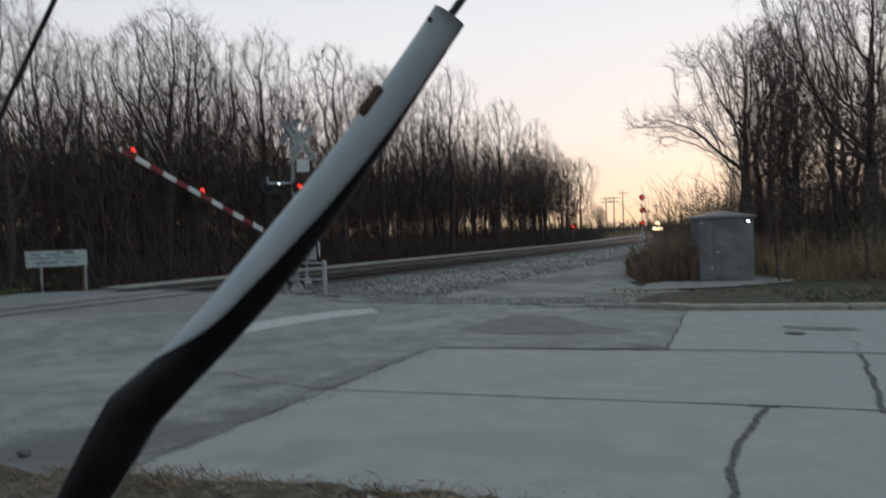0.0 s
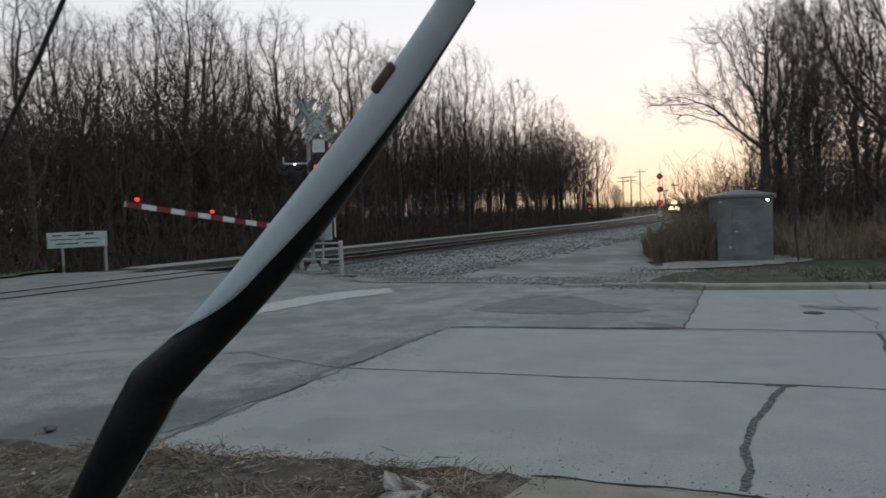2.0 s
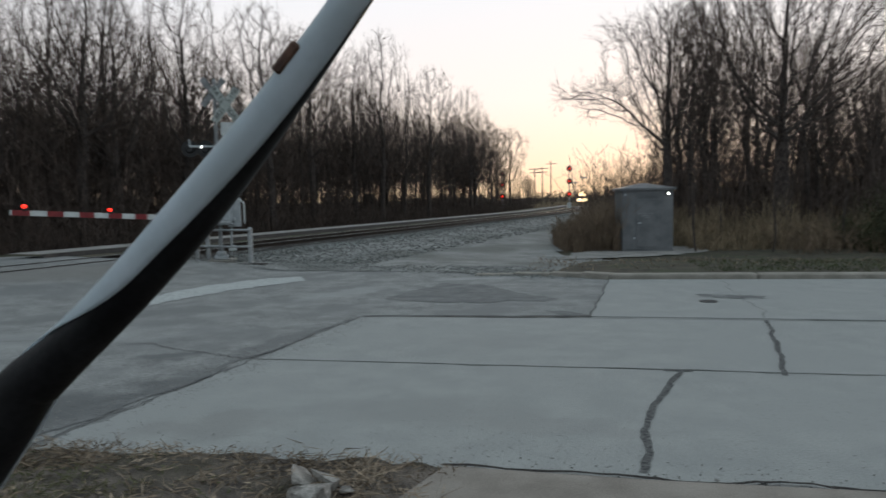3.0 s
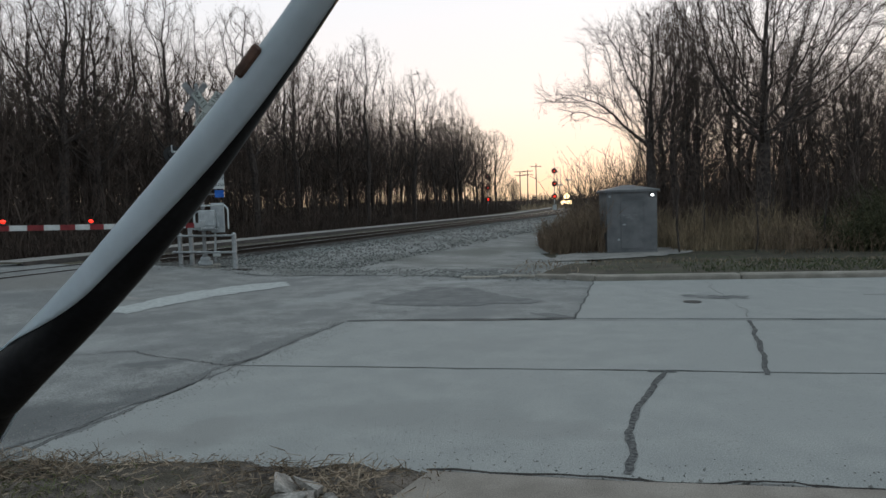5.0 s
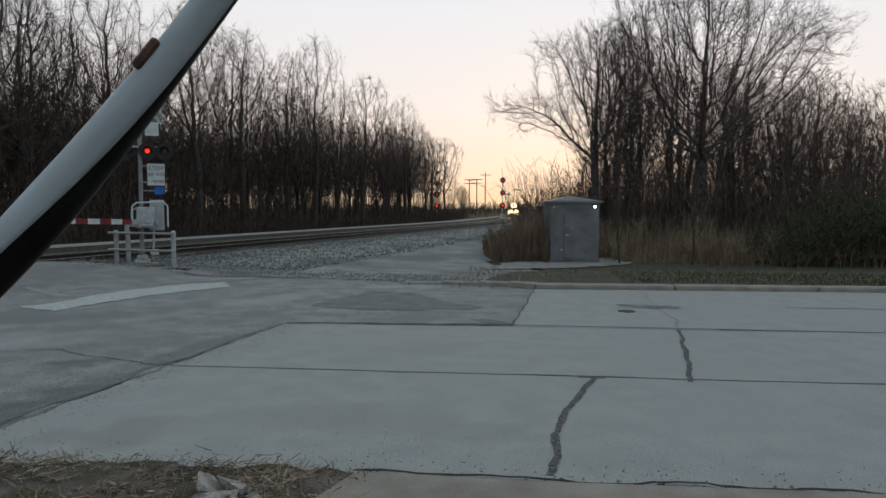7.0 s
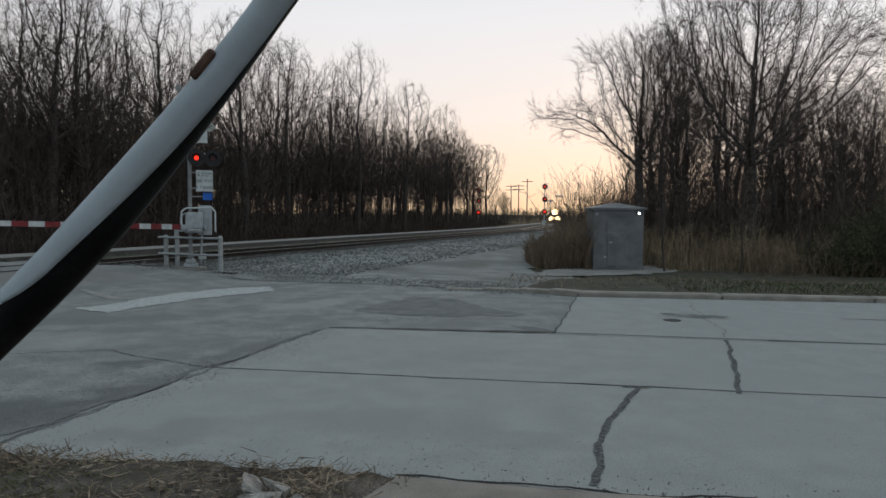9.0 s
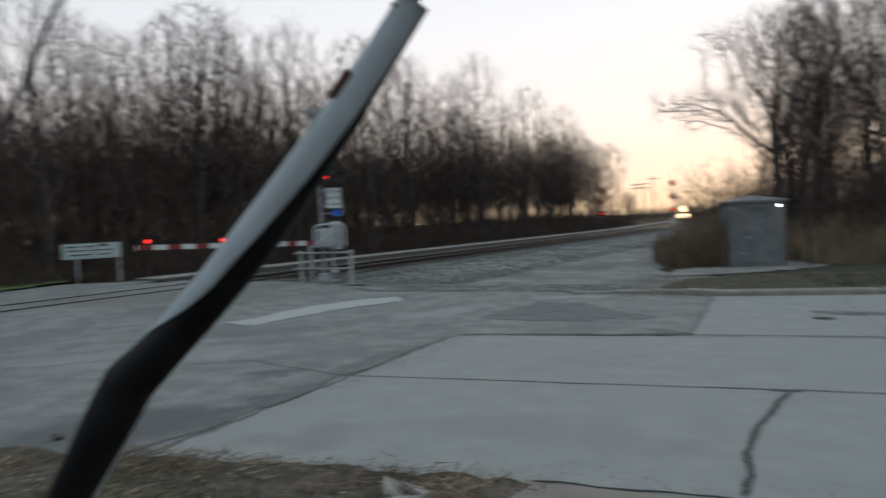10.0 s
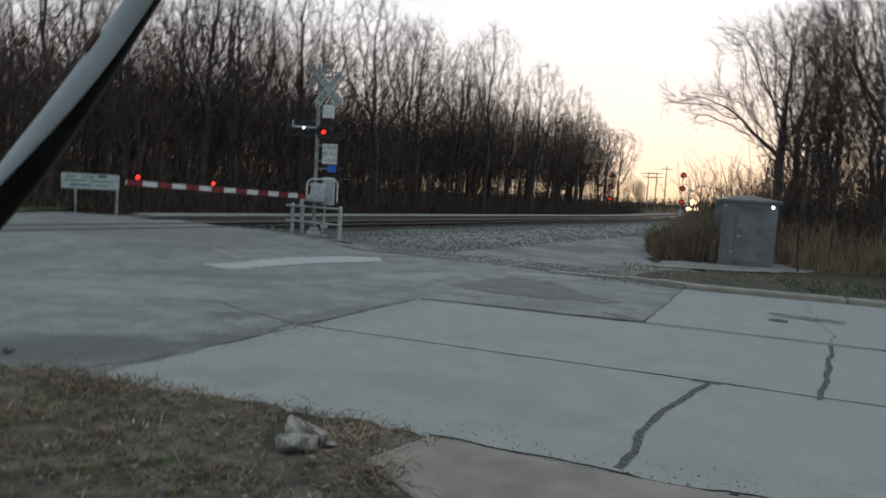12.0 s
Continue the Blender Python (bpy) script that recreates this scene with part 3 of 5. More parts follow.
def ribbon(name, pts, width, z, material, seed, label, category, zf=None, wob=0.05):
    """A hand-poured line: a strip of uneven width along pts."""
    rng = random.Random(seed)
    path = [Vector(p) for p in pts]
    fine = []
    for a, b in zip(path, path[1:]):
        k = max(2, int((b - a).length / 0.08))
        fine += [a.lerp(b, i / k) for i in range(k)]
    fine.append(path[-1])
    vs, fs = [], []
    for i, p in enumerate(fine):
        d = (fine[min(i + 1, len(fine) - 1)] - fine[max(i - 1, 0)]).normalized()
        n = Vector((-d.y, d.x))
        c = p + n * (wob * noise.noise((p.x * 1.6, p.y * 1.6, seed)) + 0.3 * wob * noise.noise((p.x * 9, p.y * 9, seed)))
        w = width * (0.95 + 0.1 * rng.random() + 0.55 * noise.noise((p.x * 3, p.y * 3, seed + 5))) / 2
        for s in (-1, 1):
            q = c + n * w * s
            vs.append((q.x, q.y, (zf(q.x, q.y) if zf else 0) + z))
    fs = [(2 * i, 2 * i + 1, 2 * i + 3, 2 * i + 2) for i in range(len(fine) - 1)]
    return tagged(mesh_ob(name, vs, fs, material), label, category, kind="structure")


ribbon("edge_dirt", [(0.0, 4.72), (0.6, 4.6), (1.3, 4.49), (2.2, 4.35), (3.2, 4.2), (5, 3.9)], 0.034, 0.02, M["shade_dirt"], 12, "dark soil packed in the gap beside the road edge", "dirt", None, 0.1)
TARRED = "black tar seal poured along a pavement crack"
ribbon("tar_seal", [(2.37, 7.17), (2.1, 6.62), (1.75, 5.97), (1.55, 5.4), (1.45, 4.95), (1.33, 4.6)], 0.06, 0.005, M["tar"], 1, TARRED, "crack seal")
ribbon("tar_seal", [(4.40, 9.86), (4.16, 9.1), (3.9, 8.45), (3.6, 7.65), (3.30, 6.93)], 0.052, 0.005, M["tar"], 2, TARRED, "crack seal")
ribbon("tar_seal", [(5.4, 14.2), (5.15, 13.0), (5.05, 12.4), (4.85, 11.6), (4.75, 10.9), (4.5, 10.1)], 0.010, 0.005, M["tar"], 3, TARRED, "crack seal", None, 0.16)
ribbon("tar_seal", [(2.2, 7.19), (2.48, 7.13)], 0.05, 0.006, M["tar"], 4, TARRED, "crack seal")
ribbon("tar_seal", [uv(-3.5, JOINT1), uv(8, JOINT1), uv(30, JOINT1)], 0.022, 0.004, M["tar"], 5, "thin dark joint between road panels", "joint")
ribbon("tar_seal", [(-1.45, 10.72), (2.05, 10.43)], 0.10, 0.006, M["tar"], 6, "dark joint between concrete and asphalt", "joint")
ribbon("tar_seal", [uv(2.3, JOINT2), uv(3.9, JOINT2)], 0.012, 0.004, M["tar"], 7, "thin dark joint between road panels", "joint")
ribbon("tar_seal", [(4.3, 9.8), (4.8, 9.79), (6.56, 9.61)], 0.006, 0.004, M["tar"], 14, "thin dark joint between road panels", "joint")
ribbon("tar_seal", [(7.3, 11.95), (9.6, 11.55)], 0.05, 0.004, M["tar"], 15, TARRED, "crack seal")
ribbon("tar_seal", [(2.05, 10.42), (2.6, 12.4), (3.28, 14.88)], 0.03, 0.004, M["tar"], 16, "dark joint between concrete and asphalt", "joint", None, 0.06)
ribbon("crumbled_edge", [(-3.5, 5.05), (-3.05, 6.0), (-2.45, 7.9), (-2.05, 9.3), (-1.56, 10.6)], 0.07, -0.006, M["patch"], 13, "crumbling dark asphalt along the concrete panels", "patch", cross, 0.16)
ribbon("tar_seal", [(-3.3, 5.0), (-2.9, 5.9), (-2.3, 7.9), (-1.9, 9.3), (-1.46, 10.7)], 0.022, 0.003, M["tar"], 8, "dark joint between concrete and asphalt", "joint", None, 0.11)
ribbon("asphalt_crack", [(-5.2, 8.6), (-4.0, 8.9), (-3.0, 8.3), (-2.3, 7.95)], 0.018, -0.004, M["tar"], 9, "dark crack across worn asphalt", "crack", cross, 0.22)
ribbon("asphalt_crack", [(-9.5, 9.3), (-7.4, 8.6), (-5.5, 9.2)], 0.018, -0.004, M["tar"], 10, "dark crack across worn asphalt", "crack", cross, 0.22)


def blot(name, pts, z, material, seed, label, category, ragged=0.3, step=0.25):
    return tagged(sheet(name, pts, lambda x, y: cross(x, y) + z, step, material, ragged, seed), label, category, kind="structure")


blot("asphalt_patch", [(-1.34, 12.57), (-1.0, 13.35), (-0.32, 14.8), (0.5, 14.45), (1.0, 13.6), (1.25, 13.05), (1.83, 12.3), (1.54, 12.0), (1.0, 12.15), (0.5, 11.95), (-0.5, 12.2)], -0.006, M["patch"], 21, "dark three-cornered asphalt repair in the worn road", "patch", 0.15)
blot("asphalt_patch", [(1.45, 11.1), (1.75, 10.95), (2.08, 10.6), (1.86, 10.5), (1.59, 10.7)], -0.006, M["patch"], 37, "small dark asphalt repair at the concrete's corner", "patch", 0.1, 0.12)
blot("asphalt_patch", [(0.1, 17.9), (1.6, 17.3), (2.5, 17.5), (1.4, 18.3), (-0.4, 18.6)], 0.0, M["patch"], 22, "dark asphalt repair at the edge of the gravel", "patch", 0.3)
blot("stop_line", [(-6.5, 12.7), (-5.6, 12.1), (-5.2, 13.15), (-4.85, 13.95), (-4.1, 15.0), (-3.5, 15.65), (-3.85, 16.55), (-4.72, 16.1), (-5.65, 14.9), (-6.05, 13.3)], -0.003, M["paint"], 26, "worn white stop line painted before the crossing", "road marking", 0.14, 0.2)
blot("paint_trace", [(-7.6, 14.9), (-7.0, 14.6), (-6.15, 14.05), (-6.5, 13.9), (-7.1, 14.4)], -0.004, M["path"], 36, "faded remnant of an older painted stop line", "road marking", 0.16, 0.15)
blot("manhole_surround", [(4.3, 12.5), (5.4, 12.15), (5.3, 11.85), (4.5, 12.05)], 0.005, M["patch"], 27, "dark stain round a drain cover in the road", "patch", 0.2, 0.15)
bm = bmesh.new()
add_cyl(bm, (4.25, 11.66, -0.02), (4.25, 11.66, 0.008), 0.15, seg=20)
ob = part("drain_cover", bm, M["black"], None)
tagged(ob, "small black iron drain cover set in concrete", "drain cover")


def kerbs():
    t = thing("kerb", "pale concrete kerb along the far edge of the road", "kerb", kind="structure")
    cuts = [3.05 * i for i in range(20)]
    for a, b in zip(cuts, cuts[1:]):
        bm = bmesh.new()
        add_box(bm, a + 0.016, b - 0.016, 0, 0.30, -0.15, 0.11, 0.03)
        bmesh.ops.transform(bm, matrix=pose(3.29, 14.92, 0, 0, 0, -7), verts=bm.verts)
        part("kerb_stone", bm, M["kerb"], t)
    # the dropped end that curves away into the gravel
    pts = [(3.28, 14.93), (2.75, 15.35), (2.1, 15.75), (1.3, 16.05), (0.4, 16.15)]
    for i, (a, b) in enumerate(zip(pts, pts[1:])):
        d = (Vector(b) - Vector(a)).normalized()
        n = Vector((-d.y, d.x)) * -0.26
        h = 0.12 - 0.032 * i
        ob = prism("kerb_stone", [a, b, (b[0] + n.x, b[1] + n.y), (a[0] + n.x, a[1] + n.y)], -0.1, h, M["kerb"], 0.02)
        ob.parent = t
    return t


kerbs()

def bank_z(x, y):
    return land(x, y) + 0.085 * (1 - smooth(17, 22, vv(x, y))) + 0.02 * noise.noise((x, y, 7))


FAR_VERGE = [(2.3, 16.0), (3.2, 15.25)] + [uv(u, kerb_v(u) + 0.28) for u in (3, 8, 14, 20, 28, 38)] + [(42, 19), (30, 23), (14, 26), (9, 26), (6.0, 25), (4.6, 21), (3.0, 17.6)]
tagged(sheet("far_verge", FAR_VERGE, bank_z, 0.7, M["soil"], 0.1, 33),
       "strip of short grass and bare soil behind the kerb", "grass verge", kind="structure")

# ---- near verge: dead grass and an old concrete apron ----
def verge_h(x, y):
    return 0.03 + (cross(x, y) if x < -4 else 0.0) + 0.03 * noise.noise((x * 1.3, y * 1.3, 4)) + 0.02 * noise.noise((x * 5, y * 5, 2)) - 0.07 * smooth(-0.1, 0.6, x) * smooth(2.0, 3.0, y + 0.9 * min(x, 1.2))


VERGE = [(-12.5, 5.1), (-6.5, 5.0), (-4.2, 5.15), (-3.1, 5.05), (-1.6, 4.92), (0.0, 4.68), (1.2, 4.5), (3.2, 4.2), (6, 3.7), (14, 2.45), (14, -8), (-12.5, -8)]
tagged(sheet("verge", VERGE, verge_h, 0.22, M["verge"], 0.14, 8),
       "trampled dead grass and bare soil beside the road", "grass verge", kind="structure")
apron = prism("apron", [(-0.28, 4.12), (0.02, 4.66), (1.25, 4.42), (2.9, 4.18), (7, 3.5), (6, 1.6), (1.1, 2.6), (0.25, 3.6)], -0.05, 0.045, M["apron"], 0.015)
tagged(apron, "weathered brownish concrete apron at the road edge", "pavement", kind="structure")


# ---- guy wire with its split plastic sleeve, close to the camera ----
def sleeve_ring(c, d, r, a0, a1, k, flat=1.0):
    """Points of an arc round c, across d; angle 0 points to the side away from the ground on the left."""
    side = Vector((-0.74, 0.1, 0.66))
    side = (side - d * side.dot(d)).normalized()
    other = d.cross(side).normalized()
    return [c + side * r * math.cos(a0 + (a1 - a0) * i / k) + other * r * flat * math.sin(a0 + (a1 - a0) * i / k) for i in range(k + 1)]


def guy_wire():
    t = thing("guy_wire", "steel guy wire in a kinked split grey plastic sleeve, its inner shade coloured black", "guy wire", Matrix.Identity(4))
    low, anchor = Vector((-0.585, 1.43, 1.497)), Vector((-1.62, 1.48, -0.05))
    top = Vector((0.049, 1.365, 2.166))
    mid = Vector((-0.273, 1.392, 1.779))
    up = (top - mid).normalized()
    end = top + up * 9
    part("strand", cyls((anchor, low, 0.006), (top - up * 0.1, end, 0.007), seg=8), M["wire"], t, "dark twisted steel strand")
    # stations along the sleeve: place, radius, start and end of the pale shell (degrees round), width of the fold
    pts = []
    n = 46
    down = (anchor - low).normalized()
    for i in range(n + 1):
        s = i / n
        q = mid * 2 - (top + low) / 2
        pts.append((top * (1 - s) ** 2 + q * 2 * s * (1 - s) + low * s * s, s))
    for i in range(1, 25):
        pts.append((low + down * 1.9 * i / 24 * 0.8, 1 + i / 24))
    shell, core = [], []
    k = 18
    for i, (c, s) in enumerate(pts):
        a, b = pts[max(0, i - 1)][0], pts[min(len(pts) - 1, i + 1)][0]
        d = (b - a).normalized()
        swell = 1 + 0.22 * math.exp(-((s - 1.02) / 0.12) ** 2)
        r = (0.0295 + 0.0145 * smooth(0, 0.55, s)) * swell
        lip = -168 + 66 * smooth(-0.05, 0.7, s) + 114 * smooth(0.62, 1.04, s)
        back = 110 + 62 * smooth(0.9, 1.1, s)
        shell.append(sleeve_ring(c, d, r, radians(lip), radians(back), k))
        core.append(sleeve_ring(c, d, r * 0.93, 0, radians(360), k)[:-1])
    bm = bmesh.new()
    rows = [[bm.verts.new(p) for p in ring] for ring in shell]
    for a, b in zip(rows, rows[1:]):
        for j in range(k):
            bm.faces.new((a[j], a[j + 1], b[j + 1], b[j]))
    bmesh.ops.solidify(bm, geom=bm.faces[:], thickness=0.0025)
    for f in bm.faces:
        f.smooth = True
    part("sleeve", bm, M["sleeve"], t, "pale grey split plastic sleeve")
    # closed black core filling the channel: the shade inside the sleeve as colour
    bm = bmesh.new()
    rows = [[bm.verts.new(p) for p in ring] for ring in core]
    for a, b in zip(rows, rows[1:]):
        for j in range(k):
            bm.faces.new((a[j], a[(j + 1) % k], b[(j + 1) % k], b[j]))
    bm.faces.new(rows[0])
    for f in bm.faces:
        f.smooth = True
    part("inner_shade", bm, M["sleeve_shade"], t, "shaded inside of the sleeve, as a black core")
    # brown tag strapped to the upper edge
    c = Vector((-0.082, 1.36, 2.032))
    side = Vector((-0.72, 0, 0.69))
    q = Matrix((up, up.cross(side).normalized(), side)).transposed().to_4x4()
    bm = bmesh.new()
    add_box(bm, -0.028, 0.028, -0.02, 0.02, -0.006, 0.011, 0.004)
    bmesh.ops.transform(bm, matrix=Matrix.Translation(c) @ q, verts=bm.verts)
    part("tag", bm, M["tag"], t, "small rusty brown tag")
    bm = bmesh.new()
    a = top - up * 0.03 + Vector((-0.01, -0.03, 0.01))
    add_cyl(bm, a, a + Vector((0, -0.008, 0)), 0.004, seg=8)
    part("rivet", bm, M["black"], t)
    return t


guy_wire()
t = thing("guy_wire", "bare dark steel guy wire running down to an anchor", "guy wire", Matrix.Identity(4))
a, b = Vector((-3.47, 2.85, -0.02)), Vector((-1.02, 1.85, 2.44))
part("strand", cyls((a, a + (b - a) * 3.2, 0.0065), seg=8), M["wire"], t)
bm = bmesh.new()
add_cyl(bm, a, a + (b - a) * 0.06, 0.022, 0.014, seg=10)
part("anchor_eye", bm, M["galv"], t, "galvanised anchor eye")


# ---- crossing signal with its gate ----
MAST = (-6.87, 20.1)
GATE_DIR = math.degrees(math.atan2(-0.944, -0.33))     # the way the lowered arm points


def letters(text, size, material, parent, m):
    """Each character a part of its own."""
    step = size * 0.72
    for k, ch in enumerate(text):
        if ch == " ":
            continue
        cu = bpy.data.curves.new("letter", "FONT")
        cu.body, cu.size, cu.align_x, cu.align_y, cu.extrude = ch, size, "CENTER", "CENTER", 0.001
        tmp = new("letter", cu)
        me = bpy.data.meshes.new_from_object(tmp.evaluated_get(bpy.context.evaluated_depsgraph_get()))
        bpy.data.objects.remove(tmp)
        me.materials.clear()
        me.materials.append(material)
        ob = new("letter", me)
        ob.parent = parent
        ob.matrix_local = m @ pose((k - (len(text) - 1) / 2) * step, 0, 0)


def flasher(parent, x, y, z, face, lit, name="flasher"):
    """A round black lamp with background disc and hood; face: which way it looks, along y."""
    fl = part(name, cyls(((x, y, z), (x, y + 0.03 * face, z), 0.245), ((x, y - 0.12 * face, z), (x, y, z), 0.09, 0.13), seg=20), M["black"], parent, "round black flashing lamp")
    bm = bmesh.new()
    add_cyl(bm, (x, y + 0.03 * face, z), (x, y + 0.05 * face, z), 0.062, seg=18)
    part("lens", bm, M["redlamp"] if lit else M["redlens"], fl, "lit red lens" if lit else "dark red lens")
    bm = bmesh.new()
    k = 10
    ring = [(x + 0.125 * math.cos(radians(-10 + 200 * i / k)), z + 0.125 * math.sin(radians(-10 + 200 * i / k))) for i in range(k + 1)]
    a = [bm.verts.new((px, y + 0.02 * face, pz)) for px, pz in ring]
    b = [bm.verts.new((px, y + 0.26 * face, pz)) for px, pz in ring]
    for i in range(k):
        bm.faces.new((a[i], a[i + 1], b[i + 1], b[i]))
    bmesh.ops.solidify(bm, geom=bm.faces[:], thickness=0.006)
    part("hood", bm, M["black"], fl)
    return fl


def crossing_signal():
    # local frame: -y looks towards the oncoming road traffic on our side
    t = thing("crossing_signal", "railway crossing signal mast with crossbuck, red flashers and gate drive", "crossing signal", pose(MAST[0], MAST[1], 0.06, 0, 0, 18))
    part("mast", cyls(((-0.2, 0, 0.28), (-0.2, 0, 5.3), 0.055), ((-0.2, 0, 0.2), (-0.2, 0, 0.42), 0.10, 0.075), ((-0.2, 0, 5.3), (-0.2, 0, 5.38), 0.075, 0.03)), M["mast"], t, "grey painted steel mast")
    part("base", boxes((-0.4, 0.0, -0.2, 0.2, 0.1, 0.22), (-0.34, -0.06, -0.14, 0.14, 0.22, 0.34), bevel=0.02), M["silver"], t, "cast base")
    part("foundation", boxes((-0.62, 0.22, -0.42, 0.42, -0.3, 0.1), bevel=0.02), M["kerb"], t, "concrete foundation block")
    for ang, lab in ((55, "RAIL"), (-55, "CROSSING")):
        bm = bmesh.new()
        add_box(bm, -0.60, 0.60, -0.006, 0.006, -0.115, 0.115, 0.003)
        off_y = -0.085 if ang > 0 else -0.10
        bmesh.ops.transform(bm, matrix=pose(0.1, off_y, 4.62, 0, ang, 0), verts=bm.verts)
        blade = part("crossbuck_blade", bm, M["buck"], t, "white crossbuck board with black letters")
        for sx in ((-0.36, 0.36) if lab == "CROSSING" else (-0.33, 0.33)):
            word = {("RAIL", -1): "RAIL", ("RAIL", 1): "ROAD", ("CROSSING", -1): "CROS", ("CROSSING", 1): "SING"}[(lab, 1 if sx > 0 else -1)]
            letters(word, 0.19, M["darktext"], blade, pose(0.1, off_y, 4.62, 0, ang, 0) @ pose(sx, -0.009, 0, 90, 0, 0))
    for ang in (52, -52):
        bm = bmesh.new()
        add_box(bm, -0.5, 0.5, -0.006, 0.006, -0.09, 0.09, 0.003)
        bmesh.ops.transform(bm, matrix=pose(-0.24, 0.085 if ang > 0 else 0.10, 5.0, 0, ang, 0), verts=bm.verts)
        part("crossbuck_blade", bm, M["mast"], t, "plain grey back of a crossbuck board")
    part("track_count_sign", boxes((-0.06, 0.3, -0.085, -0.075, 3.74, 4.12), bevel=0.004), M["white"], t, "small white plate under the crossbuck")
    ts = part("stop_sign", boxes((-0.02, 0.44, -0.09, -0.08, 2.33, 2.95), bevel=0.004), M["white"], t, "white sheet sign with dark lettering")
    for i, w in enumerate(("STOP", "ON RED", "SIGNAL")):
        letters(w, 0.155 if i == 0 else 0.115, M["darktext"], ts, pose(0.21, -0.092, 2.82 - 0.185 * i, 90, 0, 0))
    part("blue_plate", boxes((0.16, 0.42, -0.09, -0.08, 2.08, 2.29), bevel=0.003), M["blue"], t, "small blue notice plate")
    for z in (2.16, 2.4, 2.86, 3.9, 4.6):
        part("sign_bracket", boxes((-0.2, 0.2, -0.075, -0.045, z, z + 0.04)), M["mast"], t, "flat steel bracket")
    part("crossarm", cyls(((-0.95, 0, 3.42), (0.62, 0, 3.42), 0.03), ((-0.95, 0.0, 3.42), (-0.95, 0.0, 3.62), 0.02)), M["silver"], t, "steel crossarm")
    flasher(t, 0.0, -0.12, 3.30, -1, True)
    flasher(t, 0.45, -0.15, 3.30, -1, False)
    flasher(t, -0.95, 0.12, 3.36, 1, False)
    flasher(t, -0.52, 0.12, 3.36, 1, False)
    bm = bmesh.new()
    add_cyl(bm, (-0.62, -0.03, 3.40), (-0.62, -0.06, 3.40), 0.024, seg=10)
    part("side_light", bm, M["whitelamp"], t, "small white peep light")
    gd = part("gate_drive", boxes((-0.32, 0.16, -0.30, 0.1, 1.18, 1.72), (-0.36, 0.2, -0.33, 0.12, 1.12, 1.18), bevel=0.03), M["silver"], t, "silver gate drive housing")
    part("cover", boxes((-0.26, 0.1, -0.325, -0.30, 1.26, 1.64), bevel=0.01), M["silver"], gd)
    part("hoop", cyls(((-0.42, -0.34, 1.15), (-0.42, -0.34, 1.74), 0.022), ((-0.42, -0.34, 1.74), (-0.3, -0.34, 1.84), 0.022), ((-0.3, -0.34, 1.84), (0.4, -0.34, 1.86), 0.022), ((0.4, -0.34, 1.86), (0.5, -0.34, 1.74), 0.022), ((0.5, -0.34, 1.74), (0.5, -0.34, 1.15), 0.022), seg=8), M["white"], t, "white bent pipe hoop round the drive")
    part("arm_bracket", boxes((-0.62, 0.12, -0.42, -0.34, 1.16, 1.24), (-0.62, -0.5, -0.44, -0.3, 1.02, 1.3), bevel=0.015), M["galv"], t, "galvanised arm bracket")
    part("junction_box", boxes((0.02, 0.40, -0.12, 0.16, 1.05, 1.92), bevel=0.02), M["silver"], t, "pale grey junction box")
    part("counterweight_arm", boxes((0.18, 0.24, -0.45, 0.85, 1.22, 1.34), (0.14, 0.30, 0.7, 1.05, 1.1, 1.44), bevel=0.015), M["silver"], t, "counterweight arm")
    part("conduit", cyls(((-0.45, -0.2, 1.2), (-0.45, -0.2, 1.62), 0.02), ((-0.45, -0.2, 1.61), (-0.3, -0.2, 1.7), 0.02), seg=8), M["silver"], t, "cable conduit")
    part("conduit", cyls(((0.08, 0.06, 0.2), (0.12, 0.06, 1.1), 0.03), seg=8), M["silver"], t, "cable conduit")
    part("foot_bracket", boxes((0.02, 0.24, -0.2, 0.05, 0.34, 0.5), bevel=0.02), M["white"], t, "pale cable box")
    return t


crossing_signal()


def gate_arm():
    """Built along local +x from its pivot."""
    t = thing("gate_arm", "lowering crossing gate arm striped red and white with red lamps", "gate arm")
    part("hub", boxes((-0.15, 0.5, -0.05, 0.05, -0.14, 0.14), (0.3, 0.75, -0.04, 0.04, -0.07, 0.07), bevel=0.015), M["silver"], t, "steel arm bracket")
    x, i = 0.7, 0
    L = 6.72
    while x < L - 0.01:
        w = min(0.40, L - x)
        bm = bmesh.new()
        h = 0.075 - 0.02 * x / L
        add_box(bm, x, x + w, -0.02, 0.02, -h, h, 0.003)
        part("stripe", bm, M["white"] if i % 2 else M["red"], t, "white reflective stripe" if i % 2 else "red reflective stripe")
        x += w
        i += 1
    for lx in (4.25, 6.42):
        lamp = part("arm_lamp", boxes((lx - 0.05, lx + 0.05, -0.05, 0.05, 0.05, 0.09), bevel=0.01), M["black"], t, "red gate lamp")
        bm = bmesh.new()
        bmesh.ops.create_uvsphere(bm, u_segments=12, v_segments=8, radius=0.056)
        bmesh.ops.transform(bm, matrix=Matrix.Translation((lx, 0, 0.14)) @ Matrix.Diagonal((1, 0.8, 0.75, 1)), verts=bm.verts)
        part("lens", bm, M["redlamp"], lamp, "lit red lens")
    return t


ARM = gate_arm()


